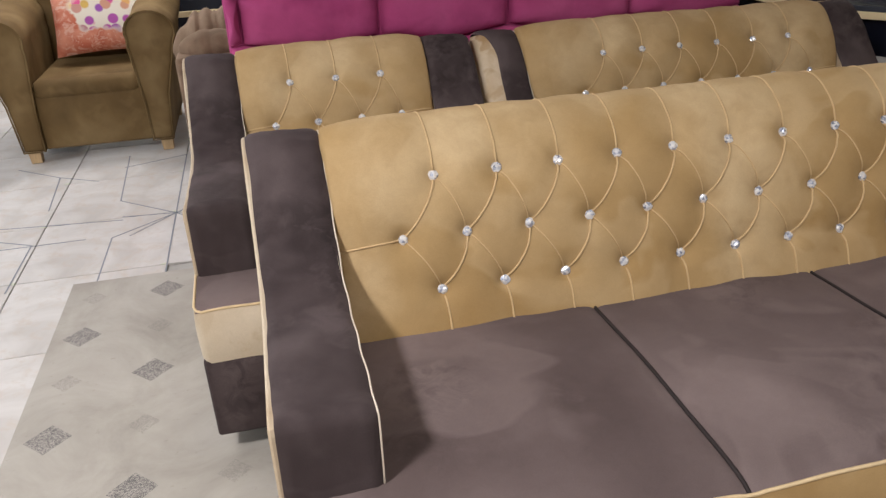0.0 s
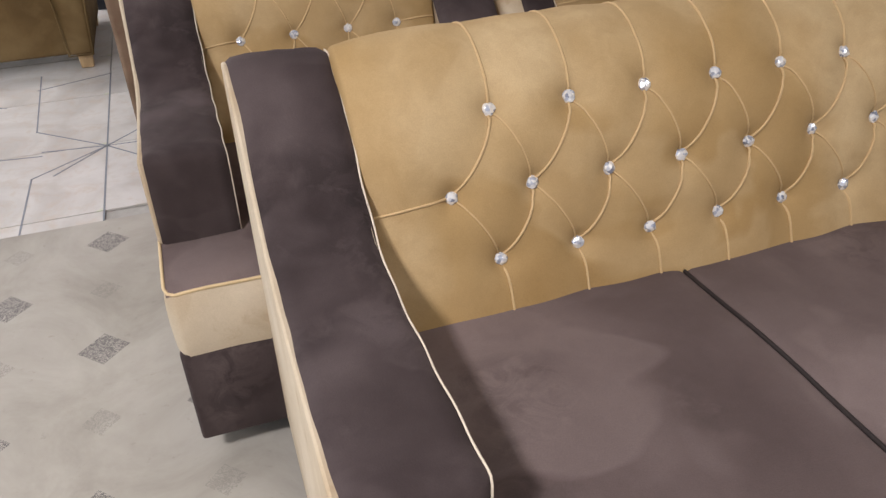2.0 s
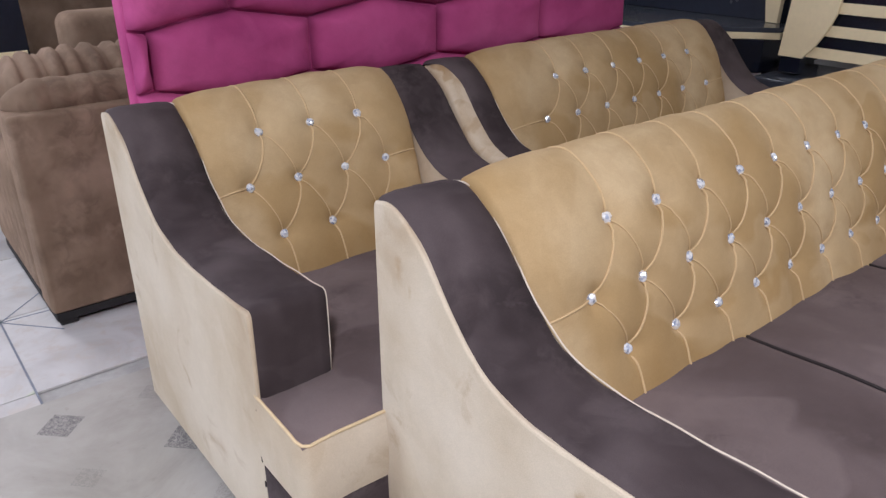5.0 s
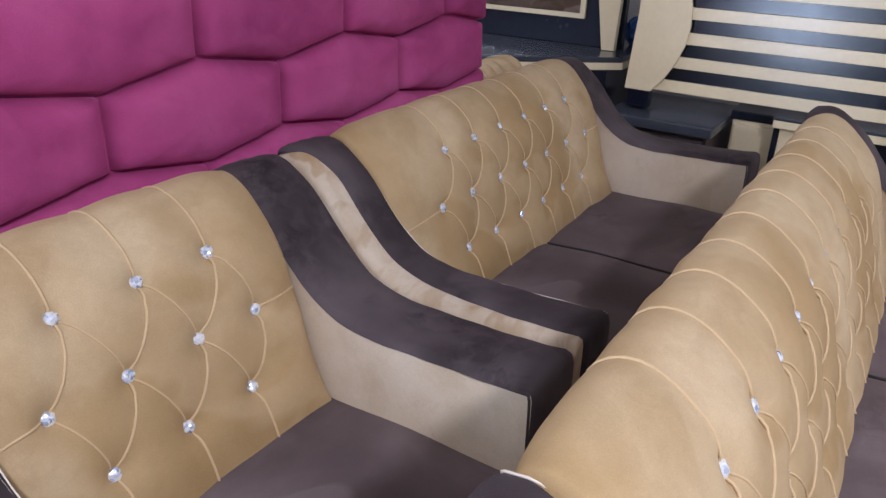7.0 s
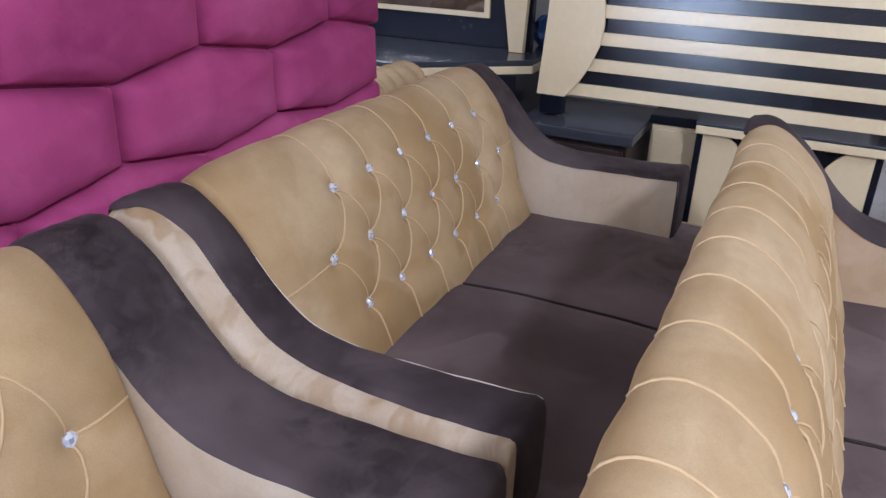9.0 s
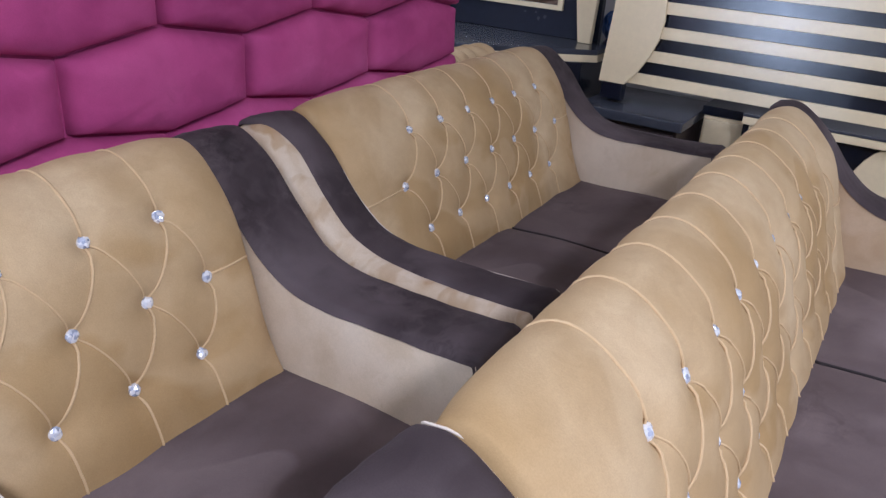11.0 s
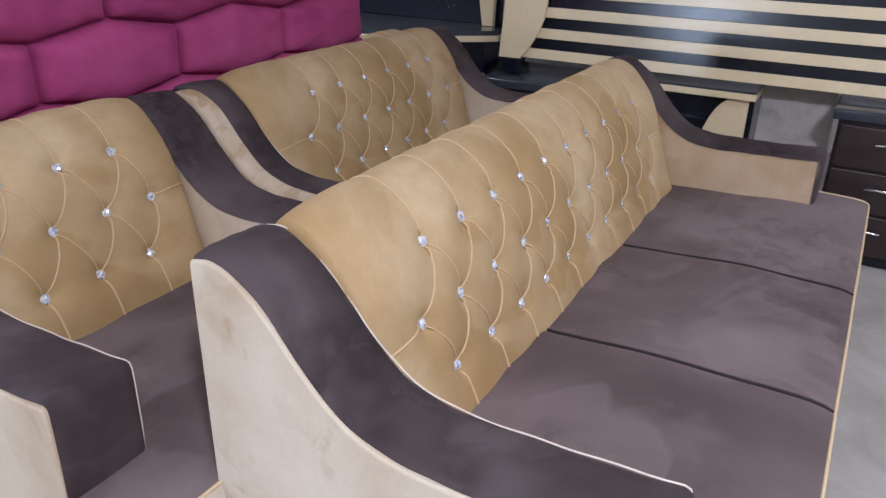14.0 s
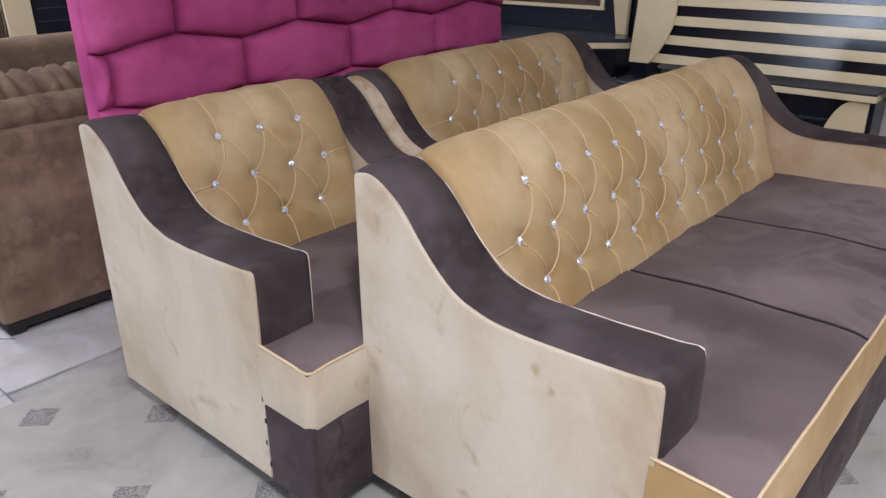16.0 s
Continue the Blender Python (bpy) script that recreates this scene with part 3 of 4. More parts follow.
    band = mesh_part("seat_border", verts, grid_faces(len(rim), rows), GOLD if width > 2 else CREAM, root, True, "cream velvet seat border")
    tube("piping", [(x, y, top_z(x, max(0, y)) + 0.001) for x, y in rim], 0.0036, SEATPIPE, band)
    lx = [(0.16, 0.20), (width - 0.16, 0.20), (0.10, 0.84), (width - 0.10, 0.84)] + ([(0.52 * width, 0.036), (0.52 * width, 0.84)] if width > 1.4 else [])
    for x, y in lx:
        box("leg", (x - 0.03, y - 0.03, 0.0), (x + 0.03, y + 0.03, 0.092), LEGWOOD, root, 0.003, taper=0.8)
    return root


suite_piece("sofa", "golden beige three-seat sofa with crystal tufting and dark brown seats", "sofa", (-0.086, 0.615, 0), 2.149, 0.175, 1.982,
            (0.766, 1.360), [0.413 + 0.1495 * i for i in range(10)], [0.326 + 0.1505 * i for i in range(11)], [0.405 + 0.1510 * i for i in range(10)], plump=0.034, drop=(0.009, 0.008, 0.002))
suite_piece("armchair", "golden beige armchair with crystal tufting behind the sofa", "armchair", (-0.272, 1.555, 0), 0.974, 0.170, 0.804,
            (), [0.336 + 0.1505 * i for i in range(3)], [0.272, 0.411, 0.557, 0.692], [0.335 + 0.1500 * i for i in range(3)])
suite_piece("loveseat", "golden beige two-seat sofa with crystal tufting beside the armchair", "sofa", (0.724, 1.557, 0), 1.556, 0.158, 1.400,
            (0.830,), [0.450 + 0.1500 * i for i in range(6)], [0.364 + 0.1520 * i for i in range(7)], [0.443 + 0.1500 * i for i in range(6)], pad=0.030)


# ---- magenta padded headboard ----
def clip(poly, axis, lim, keep_less):
    out = []
    for i, a in enumerate(poly):
        b = poly[(i + 1) % len(poly)]
        ina, inb = (a[axis] <= lim) == keep_less or a[axis] == lim, (b[axis] <= lim) == keep_less or b[axis] == lim
        if ina:
            out.append(a)
        if ina != inb:
            t = (lim - a[axis]) / (b[axis] - a[axis])
            out.append((a[0] + t * (b[0] - a[0]), a[1] + t * (b[1] - a[1])))
    return out


def padded_headboard():
    root = thing("headboard", "magenta velvet headboard with padded hexagon panels behind the chairs", "headboard", (0, 2.70, 0))
    xl, xr, zt = -0.125, 1.945, 1.45
    box("back_panel", (xl, 0.0, 0.0), (xr, 0.07, zt), PURPLE, root, 0.012, 3)
    w, row = 0.505, 0.205
    for r in range(-5, 4):
        zc = 0.995 + row * r
        for k in range(-2, 5):
            xc = 0.6825 + w * k - (w / 2 if r % 2 else 0)
            hexa = [(xc - w / 2, zc - 0.080), (xc, zc - 0.125), (xc + w / 2, zc - 0.080), (xc + w / 2, zc + 0.080), (xc, zc + 0.125), (xc - w / 2, zc + 0.080)]
            for axis, lim, less in ((0, xl + 0.004, False), (0, xr - 0.004, True), (1, 0.05, False), (1, zt - 0.004, True)):
                hexa = clip(hexa, axis, lim, less) if hexa else hexa
            if len(hexa) < 3:
                continue
            fine = []
            for i, a in enumerate(hexa):
                b = hexa[(i + 1) % len(hexa)]
                m = max(2, int(math.dist(a, b) / 0.03))
                fine += [(a[0] + (b[0] - a[0]) * t / m, a[1] + (b[1] - a[1]) * t / m) for t in range(m)]
            cx, cz = sum(p[0] for p in fine) / len(fine), sum(p[1] for p in fine) / len(fine)
            if max(p[0] for p in hexa) - min(p[0] for p in hexa) < 0.04 or max(p[1] for p in hexa) - min(p[1] for p in hexa) < 0.03:
                continue
            verts, faces, n = [], [], len(fine)
            rings = ((0.004, 0.014), (0.005, -0.006), (0.009, -0.022), (0.016, -0.035), (0.028, -0.045), (0.046, -0.053), (0.068, -0.058))
            for inset, y in rings:
                for x, z in fine:
                    reach = max(1e-4, math.hypot(x - cx, z - cz))
                    k = max(0.30, 1 - inset * (1.25 if reach > 0.2 else 1.0) / reach)
                    verts.append((cx + (x - cx) * k, y + 0.0025 * math.sin(11 * x + 17 * z + r) + 0.001 * math.sin(43 * x - 29 * z), cz + (z - cz) * k))
            for q in range(len(rings) - 1):
                faces += [(q * n + i, q * n + (i + 1) % n, (q + 1) * n + (i + 1) % n, (q + 1) * n + i) for i in range(n)]
            verts.append((cx, -0.063, cz))
            faces += [((len(rings) - 1) * n + i, (len(rings) - 1) * n + (i + 1) % n, len(verts) - 1) for i in range(n)]
            mesh_part("padded_panel", verts, faces, PURPLE, root)
    return root


padded_headboard()


# ---- room ----
def wall(name, lo, hi, mat):
    return tagged(box(name, lo, hi, mat, None, 0), kind="structure")


wall("floor", (-5, -5, -0.10), (5.2, 7, -0.012), plain("screed", (0.36, 0.35, 0.33), 0.7, vary=0.2, scale=5))
wall("carpet", (-0.89, -4.6, -0.012), (4.55, 2.792, 0.0), MAT)
wall("ceiling", (-5, -5, CEIL), (5.2, 7, CEIL + 0.1), CEILPAINT)
wall("wall_west", (-5.1, -5, 0), (-5, 2.15, CEIL), WALLPAINT)
wall("wall_west_north", (-5.1, 3.85, 0), (-5, 7, CEIL), WALLPAINT)
wall("wall_west_top", (-5.1, 2.15, 2.15), (-5, 3.85, CEIL), WALLPAINT)
wall("wall_west_sill", (-5.1, 2.15, 0), (-5, 3.85, 0.35), WALLPAINT)
wall("wall_east", (4.6, -5, 0), (4.7, 7, CEIL), WALLPAINT)
wall("wall_north", (-5, 6.2, 0), (4.6, 6.3, CEIL), WALLPAINT)
wall("wall_south", (-5, -5.1, 0), (4.6, -5, CEIL), WALLPAINT)
wall("column", (3.1, 0.82, 0), (3.5, 1.16, CEIL), MARBLE)


# ---- striped bed headboard, leaning furniture on the far side ----
def striped_headboard():
    root = thing("bed_headboard", "black and cream striped laminate bed headboard standing on low cabinets", "headboard", (2.90, 0, 0.712))
    root.matrix_basis = pose(2.90, 0, 0.712, 0, 3.5, 0)
    y0, y1, top = 0.10, 2.33, 0.86
    box("board", (0.010, y0, 0.012), (0.035, y1, top), BLACKLAM, root, 0.003)
    for k in range(8):
        z = 0.008 + 0.104 * k
        box("stripe", (-0.010, y0, z), (0.010, y1 - 0.002 * k, z + 0.050), CREAMLAM, root, 0.002)
    leaf = [(2.455, 0.0), (2.335, 0.0), (2.285, 0.06), (2.245, 0.13), (2.215, 0.21), (2.205, 0.29), (2.212, 0.37), (2.235, 0.47), (2.27, 0.58),
            (2.31, 0.70), (2.36, 0.82), (2.40, 0.88), (2.43, 0.84), (2.435, 0.55), (2.44, 0.30)]
    extrude_x("side_leaf", leaf, -0.030, -0.0105, CREAMLAM, root, "cream leaf-shaped side panel", bevel=0.003)
    box("foot", (-0.025, 2.34, -0.075), (0.03, 2.44, 0.0), BLACKLAM, root, 0.004)
    box("foot", (-0.02, 0.16, -0.075), (0.03, 0.24, 0.0), BLACKLAM, root, 0.004)
    return root


striped_headboard()


def drawer_stand(name, label, at, w, d, h, body, front, drawers, handle=True, slab=0.045, turn=0, top_mat=None):
    """A chest that faces -x: local x into the chest, y along its front from 0 to w."""
    root = thing(name, label, "nightstand", at, turn)
    box("carcass", (0.012, 0.012, 0.05), (d, w - 0.012, h - slab), body, root, 0.004)
    box("plinth", (0.03, 0.03, 0.0), (d - 0.02, w - 0.03, 0.052), BLACKLAM, root, 0.003)
    box("top", (-0.025, -0.012, h - slab), (d + 0.01, w + 0.012, h), top_mat or SLATE, root, 0.006, 3)
    hh = (h - slab - 0.07) / drawers
    for k in range(drawers):
        z = 0.06 + hh * k
        dr = box("drawer", (-0.008, 0.025, z), (0.014, w - 0.025, z + hh - 0.012), front, root, 0.004)
        if handle:
            yc, zc = w * 0.5, z + hh * 0.58
            pts = [(-0.010, yc - 0.055, zc), (-0.024, yc - 0.045, zc), (-0.030, yc - 0.02, zc + 0.004), (-0.032, yc, zc + 0.006), (-0.030, yc + 0.02, zc + 0.004), (-0.024, yc + 0.045, zc), (-0.010, yc + 0.055, zc)]
            tube("handle", pts, 0.006, CHROME, dr, 8, "chrome drawer pull")
    return root


drawer_stand("nightstand", "dark wenge nightstand with chrome drawer pulls", (2.75, 0.36, 0), 0.44, 0.40, 0.69, WENGE, WENGE, 3)
drawer_stand("nightstand", "dark wenge nightstand with slate top under the headboard", (2.76, 2.02, 0), 0.46, 0.5, 0.625, WENGE, WENGE, 3, False)


def curved_console():
    """Low console with a black niche between cream doors that are cut in a curve."""
    root = thing("console", "cream and black console with curved doors under the headboard", "cabinet", (2.88, 1.17, 0))
    w, d, h = 0.60, 0.45, 0.69
    box("carcass", (0.03, 0.0, 0.05), (d, w, h - 0.04), BLACKLAM, root, 0.003)
    box("side_panel", (-0.004, -0.024, 0.0), (d, -0.001, h - 0.04), BLACKLAM, root, 0.003)
    box("side_panel", (-0.004, w + 0.001, 0.0), (d, w + 0.024, h - 0.04), BLACKLAM, root, 0.003)
    box("top", (-0.03, -0.03, h - 0.012), (d + 0.01, w + 0.03, h), SLATE, root, 0.004)
    box("top_edge", (-0.028, -0.028, h - 0.045), (d, w + 0.028, h - 0.0125), CREAMLAM, root, 0.004)
    for z in (0.52, 0.42, 0.30, 0.18):
        box("shelf", (0.012, 0.06, z), (0.03, w - 0.06, z + 0.012), NAVYWALL, root, 0.002)
    arc = [(0.0, 0.06), (0.0, 0.64), (0.075, 0.64)] + [(0.075 + 0.16 * math.sin(a) , 0.64 - 0.50 * (1 - math.cos(a))) for a in np.linspace(0.15, 1.45, 9)] + [(0.235, 0.06)]
    extrude_x("door", arc, 0.0, 0.02, CREAMLAM, root, "cream curved door", bevel=0.002)
    extrude_x("door", [(w - y, z) for y, z in arc][::-1], 0.0, 0.02, CREAMLAM, root, "cream curved door", bevel=0.002)
    return root


curved_console()


def cream_chest():
    root = thing("chest_of_drawers", "cream laminate chest of drawers beside the console", "cabinet", (3.02, 1.80, 0))
    box("carcass", (0.0, 0.0, 0.03), (0.4, 0.19, 0.62), CREAMLAM, root, 0.003)
    box("top", (-0.015, -0.01, 0.62), (0.41, 0.20, 0.66), BLACKLAM, root, 0.004)
    box("front", (-0.012, 0.008, 0.36), (-0.001, 0.182, 0.60), CREAMLAM, root, 0.003)
    box("front", (-0.012, 0.008, 0.08), (-0.001, 0.182, 0.35), CREAMLAM, root, 0.003)
    return root


cream_chest()


def dressing_table():
    """Dressing table with an angled front, a dark back panel, a mirror and tapered cream posts."""
    root = thing("dressing_table", "black dressing table with cream edging, mirror and tapered cream posts", "dressing table", (0, 0, 0))

    def slab(name, z0, z1, grow, mat):
        poly = [(2.975 + grow, 2.52 - grow), (2.60 - grow, 2.99 - grow), (2.60 - grow, 3.95), (3.55, 3.95), (3.55, 2.52 - grow)]
        bm = bmesh.new()
        lo = [bm.verts.new((x, y, z0)) for x, y in poly]
        hi = [bm.verts.new((x, y, z1)) for x, y in poly]
        bm.faces.new(lo[::-1])
        bm.faces.new(hi)
        for k in range(5):
            bm.faces.new((lo[k], lo[(k + 1) % 5], hi[(k + 1) % 5], hi[k]))
        bmesh.ops.recalc_face_normals(bm, faces=bm.faces)
        bmesh.ops.bevel(bm, geom=bm.edges[:], offset=0.003, segments=2, profile=0.5, affect="EDGES")
        return part(name, bm, mat, root, smooth=False)

    slab("tabletop", 0.802, 0.826, 0.0, SLATE)
    slab("top_edge", 0.768, 0.8015, 0.004, CREAMLAM)
    slab("apron", 0.60, 0.7675, -0.05, BLACKLAM)
    box("leg_panel", (3.02, 2.58, 0.0), (3.52, 2.61, 0.60), BLACKLAM, root, 0.003)
    box("leg_panel", (2.70, 3.85, 0.0), (3.52, 3.88, 0.60), BLACKLAM, root, 0.003)
    box("back_panel", (3.17, 2.60, 0.827), (3.21, 3.92, 1.75), NAVYWALL, root, 0.003)
    mir = box("mirror_frame", (3.150, 2.80, 0.955), (3.169, 3.66, 1.66), CREAMLAM, root, 0.003)
    glass = plain("mirror_glass", (0.9, 0.9, 0.9), 0.03, metal=1.0, vary=0.0, relief=0)
    box("mirror", (3.146, 2.825, 0.98), (3.1495, 3.635, 1.635), glass, mir, 0.001)
    for y in (2.645, 3.80):
        post = [(y - 0.032, 0.827), (y + 0.032, 0.827), (y + 0.085, 1.15), (y + 0.10, 1.72), (y - 0.06, 1.72), (y - 0.045, 1.15)]
        extrude_x("post", post, 3.10, 3.135, CREAMLAM, root, "tapered cream post", bevel=0.003)
    return root


dressing_table()


def plastic_bag():
    """A crumpled blue bag left on the dressing table."""
    bm = bmesh.new()
    bmesh.ops.create_icosphere(bm, subdivisions=3, radius=1)
    for v in bm.verts:
        k = 1 + 0.22 * noise.noise(v.co * 2.7) + 0.10 * noise.noise(v.co * 7)
        v.co = Vector((v.co.x * 0.06 * k, v.co.y * 0.06 * k, max(-0.066, v.co.z * 0.075 * k)))
    ob = part("plastic_bag", bm, plain("blue_plastic", (0.02, 0.09, 0.32), 0.35, vary=0.2), None, smooth=False)
    ob.location = (3.35, 2.59, 0.893)
    return tagged(ob, "crumpled blue plastic bag on the dressing table", "bag")


plastic_bag()


# ---- taupe pleated sofa behind the magenta headboard ----
def pleated_roll(name, path_fn, n, rad, depth, pleats, mat, parent, label="", end=0.04):
    """A padded roll along a line, gathered into uneven pleats."""
    rng = random.Random(7)
    phase = [rng.uniform(-0.35, 0.35) for _ in range(pleats + 2)]
    verts, sides = [], 20
    for i in range(n):
        t = i / (n - 1)
        c = Vector(path_fn(t))
        u = t * pleats
        k = int(u)
        r = rad - depth * abs(math.cos(math.pi * (u + phase[k] * 0.5)))**3
        if t < end or t > 1 - end:
            r *= max(0.05, math.sqrt(max(0, min(t, 1 - t) / end)))
        for j in range(sides):
            a = 2 * math.pi * j / sides
            rr = r * (1 + 0.02 * math.sin(3 * a + u * 2))
            verts.append((c.x, c.y + rr * math.cos(a) * 1.15, c.z + rr * math.sin(a)))
    faces = [(i * sides + j, i * sides + (j + 1) % sides, (i + 1) * sides + (j + 1) % sides, (i + 1) * sides + j) for i in range(n - 1) for j in range(sides)]
    faces += [tuple(range(sides)), tuple((n - 1) * sides + j for j in range(sides))]
    return mesh_part(name, verts, faces, mat, parent, True, label)


def taupe_sofa():
    root = thing("sofa", "taupe velvet sofa with gathered rolled back behind the magenta headboard", "sofa", (-0.38, 3.24, 0))
    w = 2.5
    box("back_panel", (0.0, 0.0, 0.055), (w, 0.16, 0.775), TAUPE, root, 0.018, 4)
    box("base_board", (0.01, 0.012, 0.02), (w - 0.01, 0.9, 0.054), DARKCLOTH, root, 0.004)
    pleated_roll("rolled_top", lambda t: (0.01 + t * (w - 0.02), 0.13, 0.79), 340, 0.075, 0.004, 34, TAUPE, root, "gathered taupe rolled top")
    pleated_roll("back_cushion", lambda t: (-0.03 + t * (w + 0.01), 0.30, 0.80 - 0.05 * max(0, 1 - t / 0.12) ** 2), 420, 0.14, 0.020, 36, TAUPE, root, "gathered taupe back cushion", end=0.05)
    box("arm", (0.0, 0.16, 0.055), (0.2, 0.92, 0.60), TAUPE, root, 0.05, 4)
    box("arm", (w - 0.2, 0.16, 0.055), (w, 0.92, 0.60), TAUPE, root, 0.05, 4)
    box("seat", (0.2, 0.16, 0.055), (w - 0.2, 0.9, 0.42), TAUPE, root, 0.05, 4)
    for k in range(6):
        bm = bmesh.new()
        bmesh.ops.create_icosphere(bm, subdivisions=1, radius=0.013)
        for v in bm.verts:
            v.co += Vector((0.36 + 0.37 * k, 0.215, 0.872))
        part("crystal_button", bm, CRYSTAL, root, smooth=False)
    for x in (0.05, w / 2, w - 0.05):
        for y in (0.05, 0.85):
            box("leg", (x - 0.03, y - 0.03, 0), (x + 0.03, y + 0.03, 0.03), DARKCLOTH, root, 0.003)
    return root


taupe_sofa()


def far_sofa():
    root = thing("sofa", "taupe velvet sofa with a plain high back further behind", "sofa", (0.06, 4.20, 0))
    box("backrest", (0.0, 0.0, 0.06), (1.9, 0.22, 0.965), TAUPE, root, 0.06, 5)
    box("seat", (0.18, 0.22, 0.06), (1.72, 0.90, 0.44), TAUPE, root, 0.05, 4)
    box("arm", (0.0, 0.22, 0.06), (0.18, 0.90, 0.64), TAUPE, root, 0.05, 4)
    box("arm", (1.72, 0.22, 0.06), (1.9, 0.90, 0.64), TAUPE, root, 0.05, 4)
    for x in (0.08, 1.82):
        for y in (0.08, 0.82):
            box("leg", (x - 0.03, y - 0.03, 0), (x + 0.03, y + 0.03, 0.062), LEGWOOD, root, 0.003)
    return root


far_sofa()


def wardrobe():
    root = thing("wardrobe", "dark navy wardrobe with cream posts and a mirrored door", "wardrobe", (0.0, 5.50, 0))
    box("carcass", (-0.62, 0.03, 0.0), (2.4, 0.55, 2.05), NAVYWALL, root, 0.004)
    box("rail", (-0.61, 0.014, 0.595), (0.13, 0.029, 0.635), CREAMLAM, root, 0.003)
    for z in (0.905, 0.985, 1.14):
        box("strip", (0.86, 0.008, z), (1.60, 0.0115, z + 0.006), SLATE, root, 0.001)
    box("post", (0.68, 0.0, 0.02), (0.84, 0.029, 2.03), CREAMLAM, root, 0.004)
    box("post", (1.62, 0.0, 0.02), (1.78, 0.029, 2.03), CREAMLAM, root, 0.004)
    glass = plain("wardrobe_mirror", (0.88, 0.9, 0.92), 0.04, metal=1.0, vary=0.0, relief=0)
    box("mirror", (0.14, 0.016, 0.2), (0.67, 0.029, 1.95), glass, root, 0.002)
    box("door", (0.85, 0.012, 0.05), (1.61, 0.029, 2.0), NAVYWALL, root, 0.003)
    box("door", (1.79, 0.012, 0.05), (2.38, 0.029, 2.0), NAVYWALL, root, 0.003)
    return root


wardrobe()


def camel_ottoman():
    root = thing("ottoman", "camel velvet ottoman with a gathered top beside the dressing table", "ottoman", (1.98, 2.79, 0))
    box("body", (0.0, 0.0, 0.05), (0.54, 0.18, 0.76), OLIVE, root, 0.02, 4)
    pleated_roll("gathered_top", lambda t: (0.0 + t * 0.55, 0.09, 0.775), 120, 0.085, 0.008, 7, GOLD, root)
    box("foot", (0.04, 0.03, 0.0), (0.10, 0.15, 0.052), DARKCLOTH, root, 0.003)
    box("foot", (0.44, 0.03, 0.0), (0.50, 0.15, 0.052), DARKCLOTH, root, 0.003)
    return root


camel_ottoman()


# ---- camel armchair with a floral cushion ----
def rolled_arm_chair():
    root = thing("armchair", "camel velvet armchair with rolled arms and wooden feet", "armchair", (-1.50, 4.42, 0))
    w, d = 0.98, 0.85
    for sx in (0, 1):
        # arm outline in x, z seen from the front: narrow foot, rolled scroll on top
        out = [(0.075, 0.075), (0.19, 0.075), (0.195, 0.30), (0.21, 0.48), (0.225, 0.62)]
        out += [(0.092 + 0.135 * math.cos(a), 0.70 + 0.115 * math.sin(a)) for a in np.linspace(-0.3, math.pi + 0.5, 16)]
        out += [(0.0, 0.54), (0.05, 0.35)]
        pts = [((x if not sx else w - x), z) for x, z in out]
        n = len(pts)
        bm = bmesh.new()
        rings = [[bm.verts.new((x, y, z + (0.16 * y * y if z > 0.5 else 0))) for x, z in pts] for y in (0.0, 0.3, 0.6, d)]
        bm.faces.new(rings[0])
        bm.faces.new(rings[-1][::-1])
        for a, b in zip(rings, rings[1:]):
            for i in range(n):
                j = (i + 1) % n
                bm.faces.new((a[i], a[j], b[j], b[i]))
        bmesh.ops.recalc_face_normals(bm, faces=bm.faces)
        es = [e for e in bm.edges if all(abs(v.co.y) < 1e-6 for v in e.verts)]
        bmesh.ops.bevel(bm, geom=es, offset=0.018, segments=3, profile=0.5, affect="EDGES")
        a = part("arm", bm, OLIVE, root, "camel velvet rolled arm")
        edge = [(x, -0.003, z) for x, z in pts] + [(pts[0][0], -0.003, pts[0][1])]
        tube("piping", edge, 0.005, OLIVE, a)
    box("front_panel", (0.19, 0.025, 0.075), (w - 0.19, 0.12, 0.41), OLIVE, root, 0.015, 3)
    box("seat_cushion", (0.20, 0.005, 0.37), (w - 0.20, 0.70, 0.475), OLIVE, root, 0.045, 5)
    box("backrest", (0.17, 0.62, 0.40), (w - 0.17, 0.86, 0.98), OLIVE, root, 0.07, 5)
    for x in (0.12, w - 0.12):
        for y in (0.05, d - 0.06):
            box("leg", (x - 0.035, y - 0.03, 0), (x + 0.035, y + 0.03, 0.08), LEGWOOD, root, 0.004, taper=0.85)
    # cushion leaning on the back
    verts, n = [], 21
    for i in range(n):
        for j in range(n):
            u, v = 2 * i / (n - 1) - 1, 2 * j / (n - 1) - 1
            pin = 1 - 0.07 * (1 - abs(v) ** 2) * abs(u) ** 4
            bulge = (max(0, 1 - u ** 4) * max(0, 1 - v ** 4)) ** 0.5
            verts.append((u * 0.31 * pin, v * 0.29 * (1 - 0.07 * (1 - u * u) * abs(v) ** 4), bulge * 0.075))
    m = len(verts)
    verts += [(x, y, -z) for x, y, z in verts]
    f = grid_faces(n, n)
    pill = mesh_part("cushion", verts, f + [tuple(a + m for a in q)[::-1] for q in f], FLORAL)
    tagged(pill, "coral floral print cushion leaning in the camel armchair", "cushion")
    pill.matrix_basis = pose(-0.90, 4.90, 0.80, 70, 0, 4)
    return root


rolled_arm_chair()


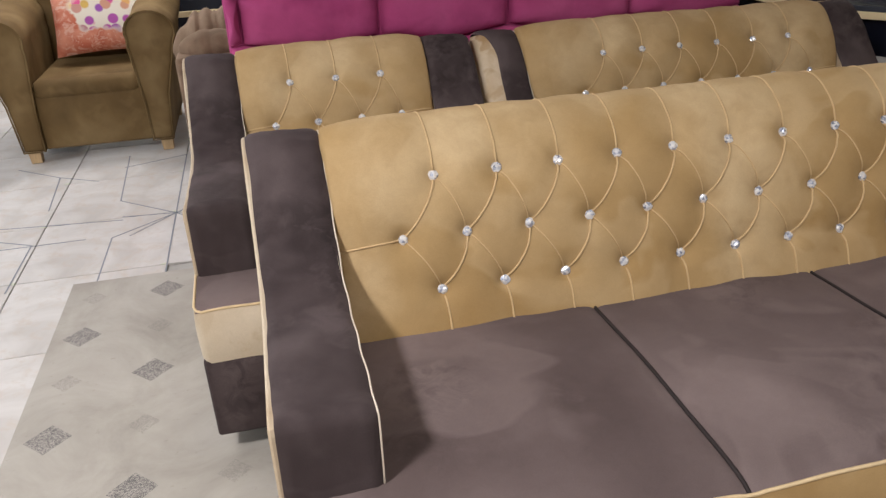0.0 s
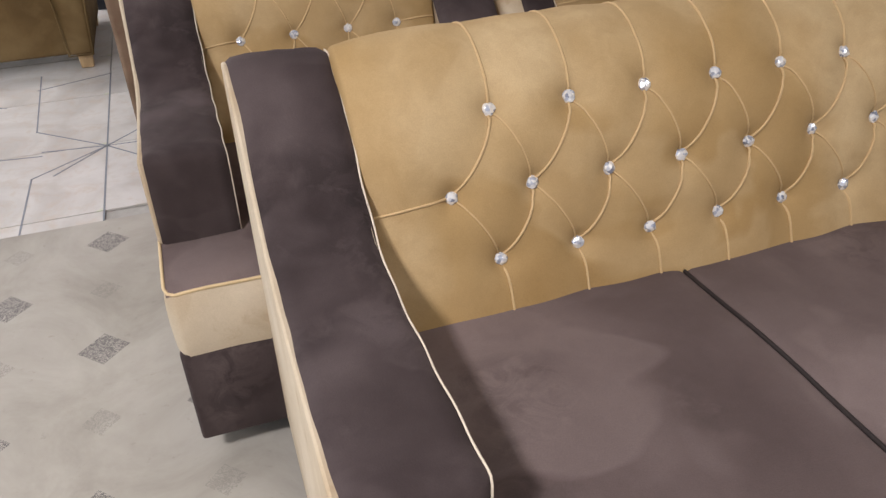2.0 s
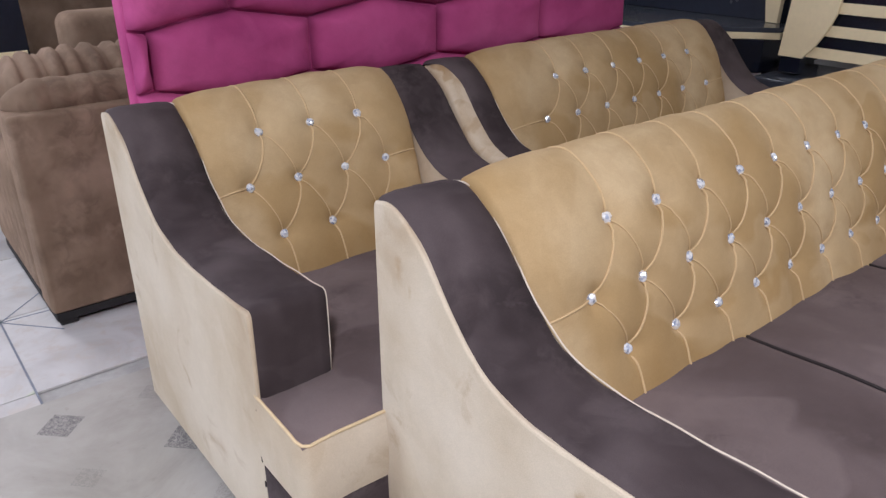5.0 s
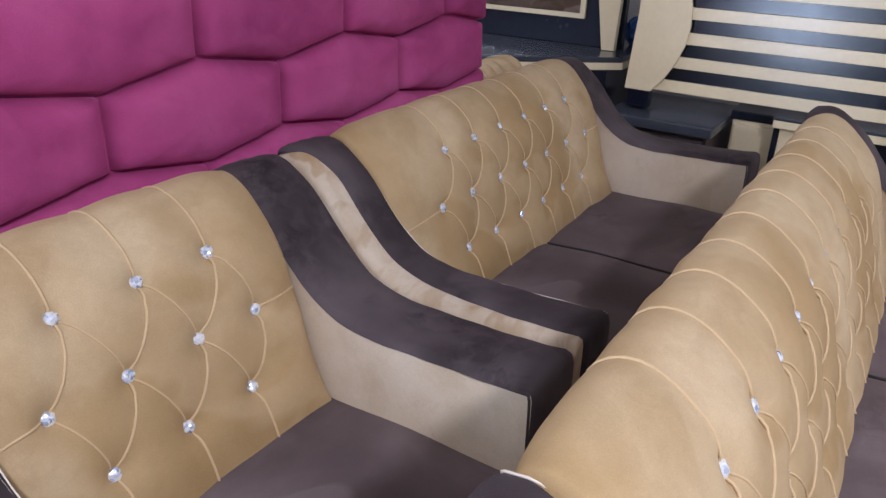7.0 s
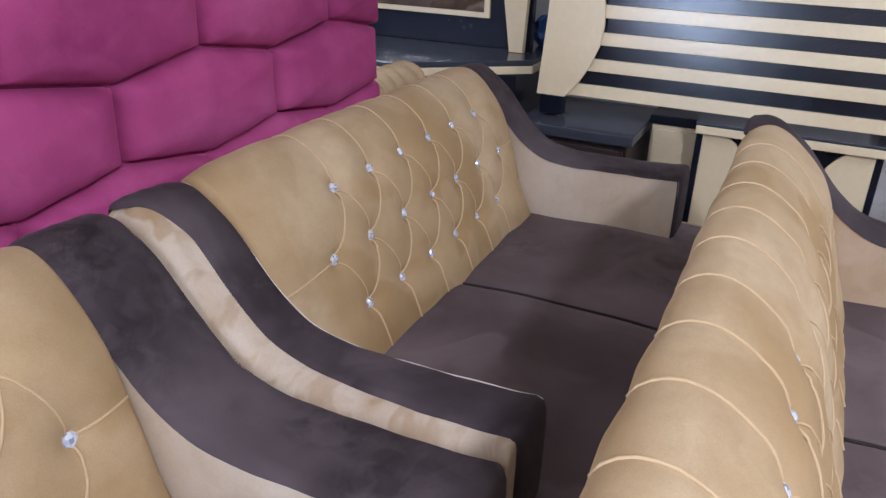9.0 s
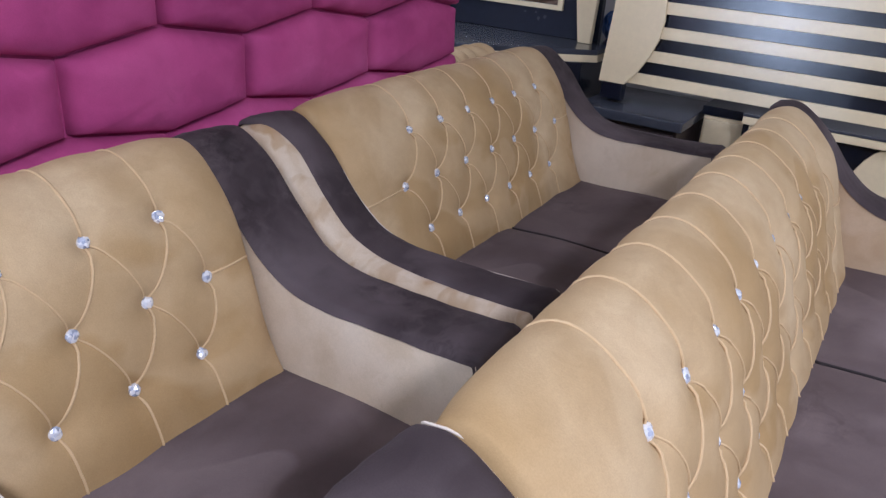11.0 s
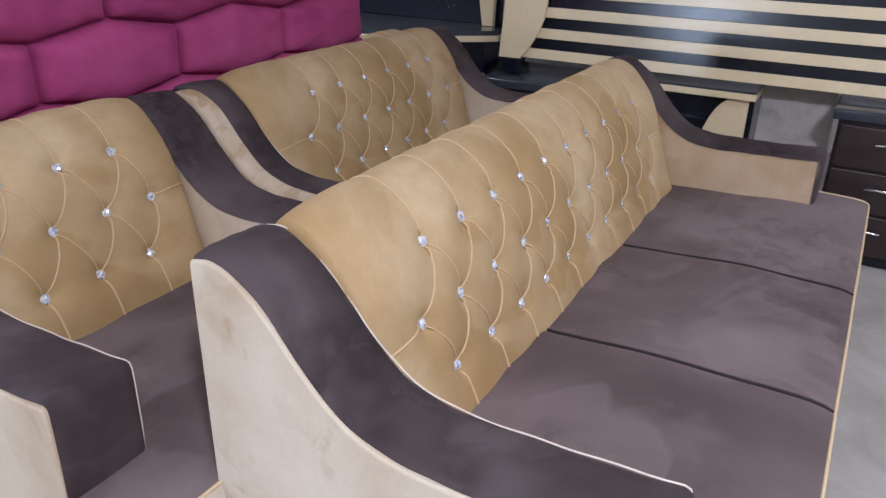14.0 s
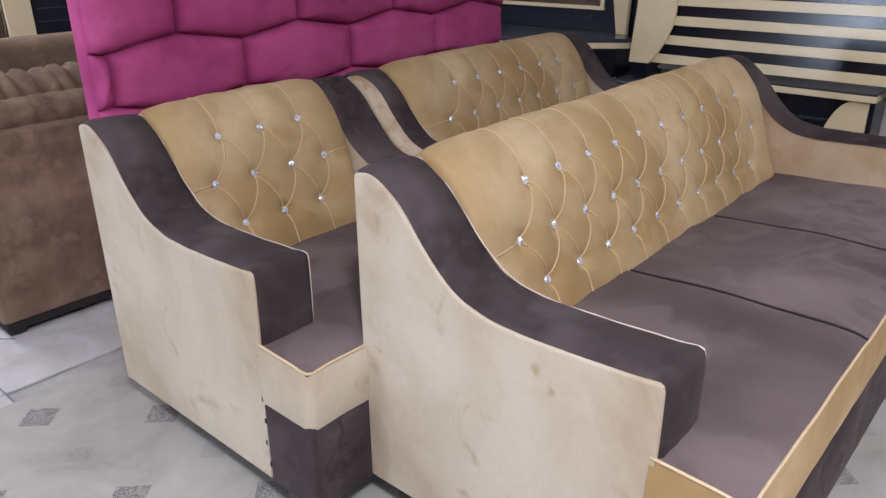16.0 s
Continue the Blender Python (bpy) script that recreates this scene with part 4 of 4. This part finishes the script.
# ---- tiled floor beyond the sheet, last for its many pieces ----
tile_field = tagged(new("tile_floor"), kind="structure")
tile_mesh = None
tx0, ty0, tw, td = -0.53, 2.87, 0.60, 0.58
for i in range(-7, 3):
    for j in range(-6, 6):
        x, y = tx0 + tw * i, ty0 + td * j
        if x > -0.95 and y < 2.5:
            continue
        if y > 6 or x < -4.9:
            continue
        if tile_mesh is None:
            ob = box("tile", (0.003, 0.003, -0.011), (tw - 0.003, td - 0.003, -0.0022), TILE, tile_field, 0.0012, 1)
            tile_mesh = ob.data
        else:
            ob = new("tile", tile_mesh)
            ob.parent = tile_field
        ob.location = (x, y, 0)
INLAYS = [[(-0.53, 2.80), (-0.53, 4.3)], [(-0.80, 2.80), (-0.80, 3.22), (-0.53, 3.43)], [(-0.86, 4.4), (-0.82, 3.68), (-0.53, 3.43)],
          [(-0.78, 3.46), (-0.53, 3.43)], [(-0.72, 3.22), (-0.53, 3.43)], [(-0.53, 3.43), (-0.36, 3.24)], [(-0.53, 3.43), (-0.36, 3.60)], [(-0.53, 3.43), (-0.33, 3.42)],
          [(-1.16, 3.66), (-1.20, 4.15), (-1.46, 4.36)], [(-1.20, 4.15), (-0.98, 4.02)], [(-1.75, 3.24), (-0.92, 3.24)], [(-1.35, 3.49), (-0.78, 3.42)],
          [(-1.30, 3.33), (-1.15, 3.25), (-1.15, 2.80)], [(-0.86, 4.2), (-0.53, 4.32)]]


def inlay(pts):
    verts, faces = [], []
    for (xa, ya), (xb, yb) in zip(pts, pts[1:]):
        d = Vector((xb - xa, yb - ya)).normalized() * 0.0032
        n = Vector((-d.y, d.x))
        base = len(verts)
        for z in (-0.0040, -0.0012):
            verts += [(xa + n.x - d.x, ya + n.y - d.y, z), (xa - n.x - d.x, ya - n.y - d.y, z), (xb - n.x + d.x, yb - n.y + d.y, z), (xb + n.x + d.x, yb + n.y + d.y, z)]
        q = [base + k for k in range(8)]
        faces += [(q[4], q[5], q[6], q[7]), (q[0], q[1], q[5], q[4]), (q[1], q[2], q[6], q[5]), (q[2], q[3], q[7], q[6]), (q[3], q[0], q[4], q[7])]
    return mesh_part("inlay_strip", verts, faces, INLAY, tile_field, False)


for line in INLAYS:
    inlay(line)
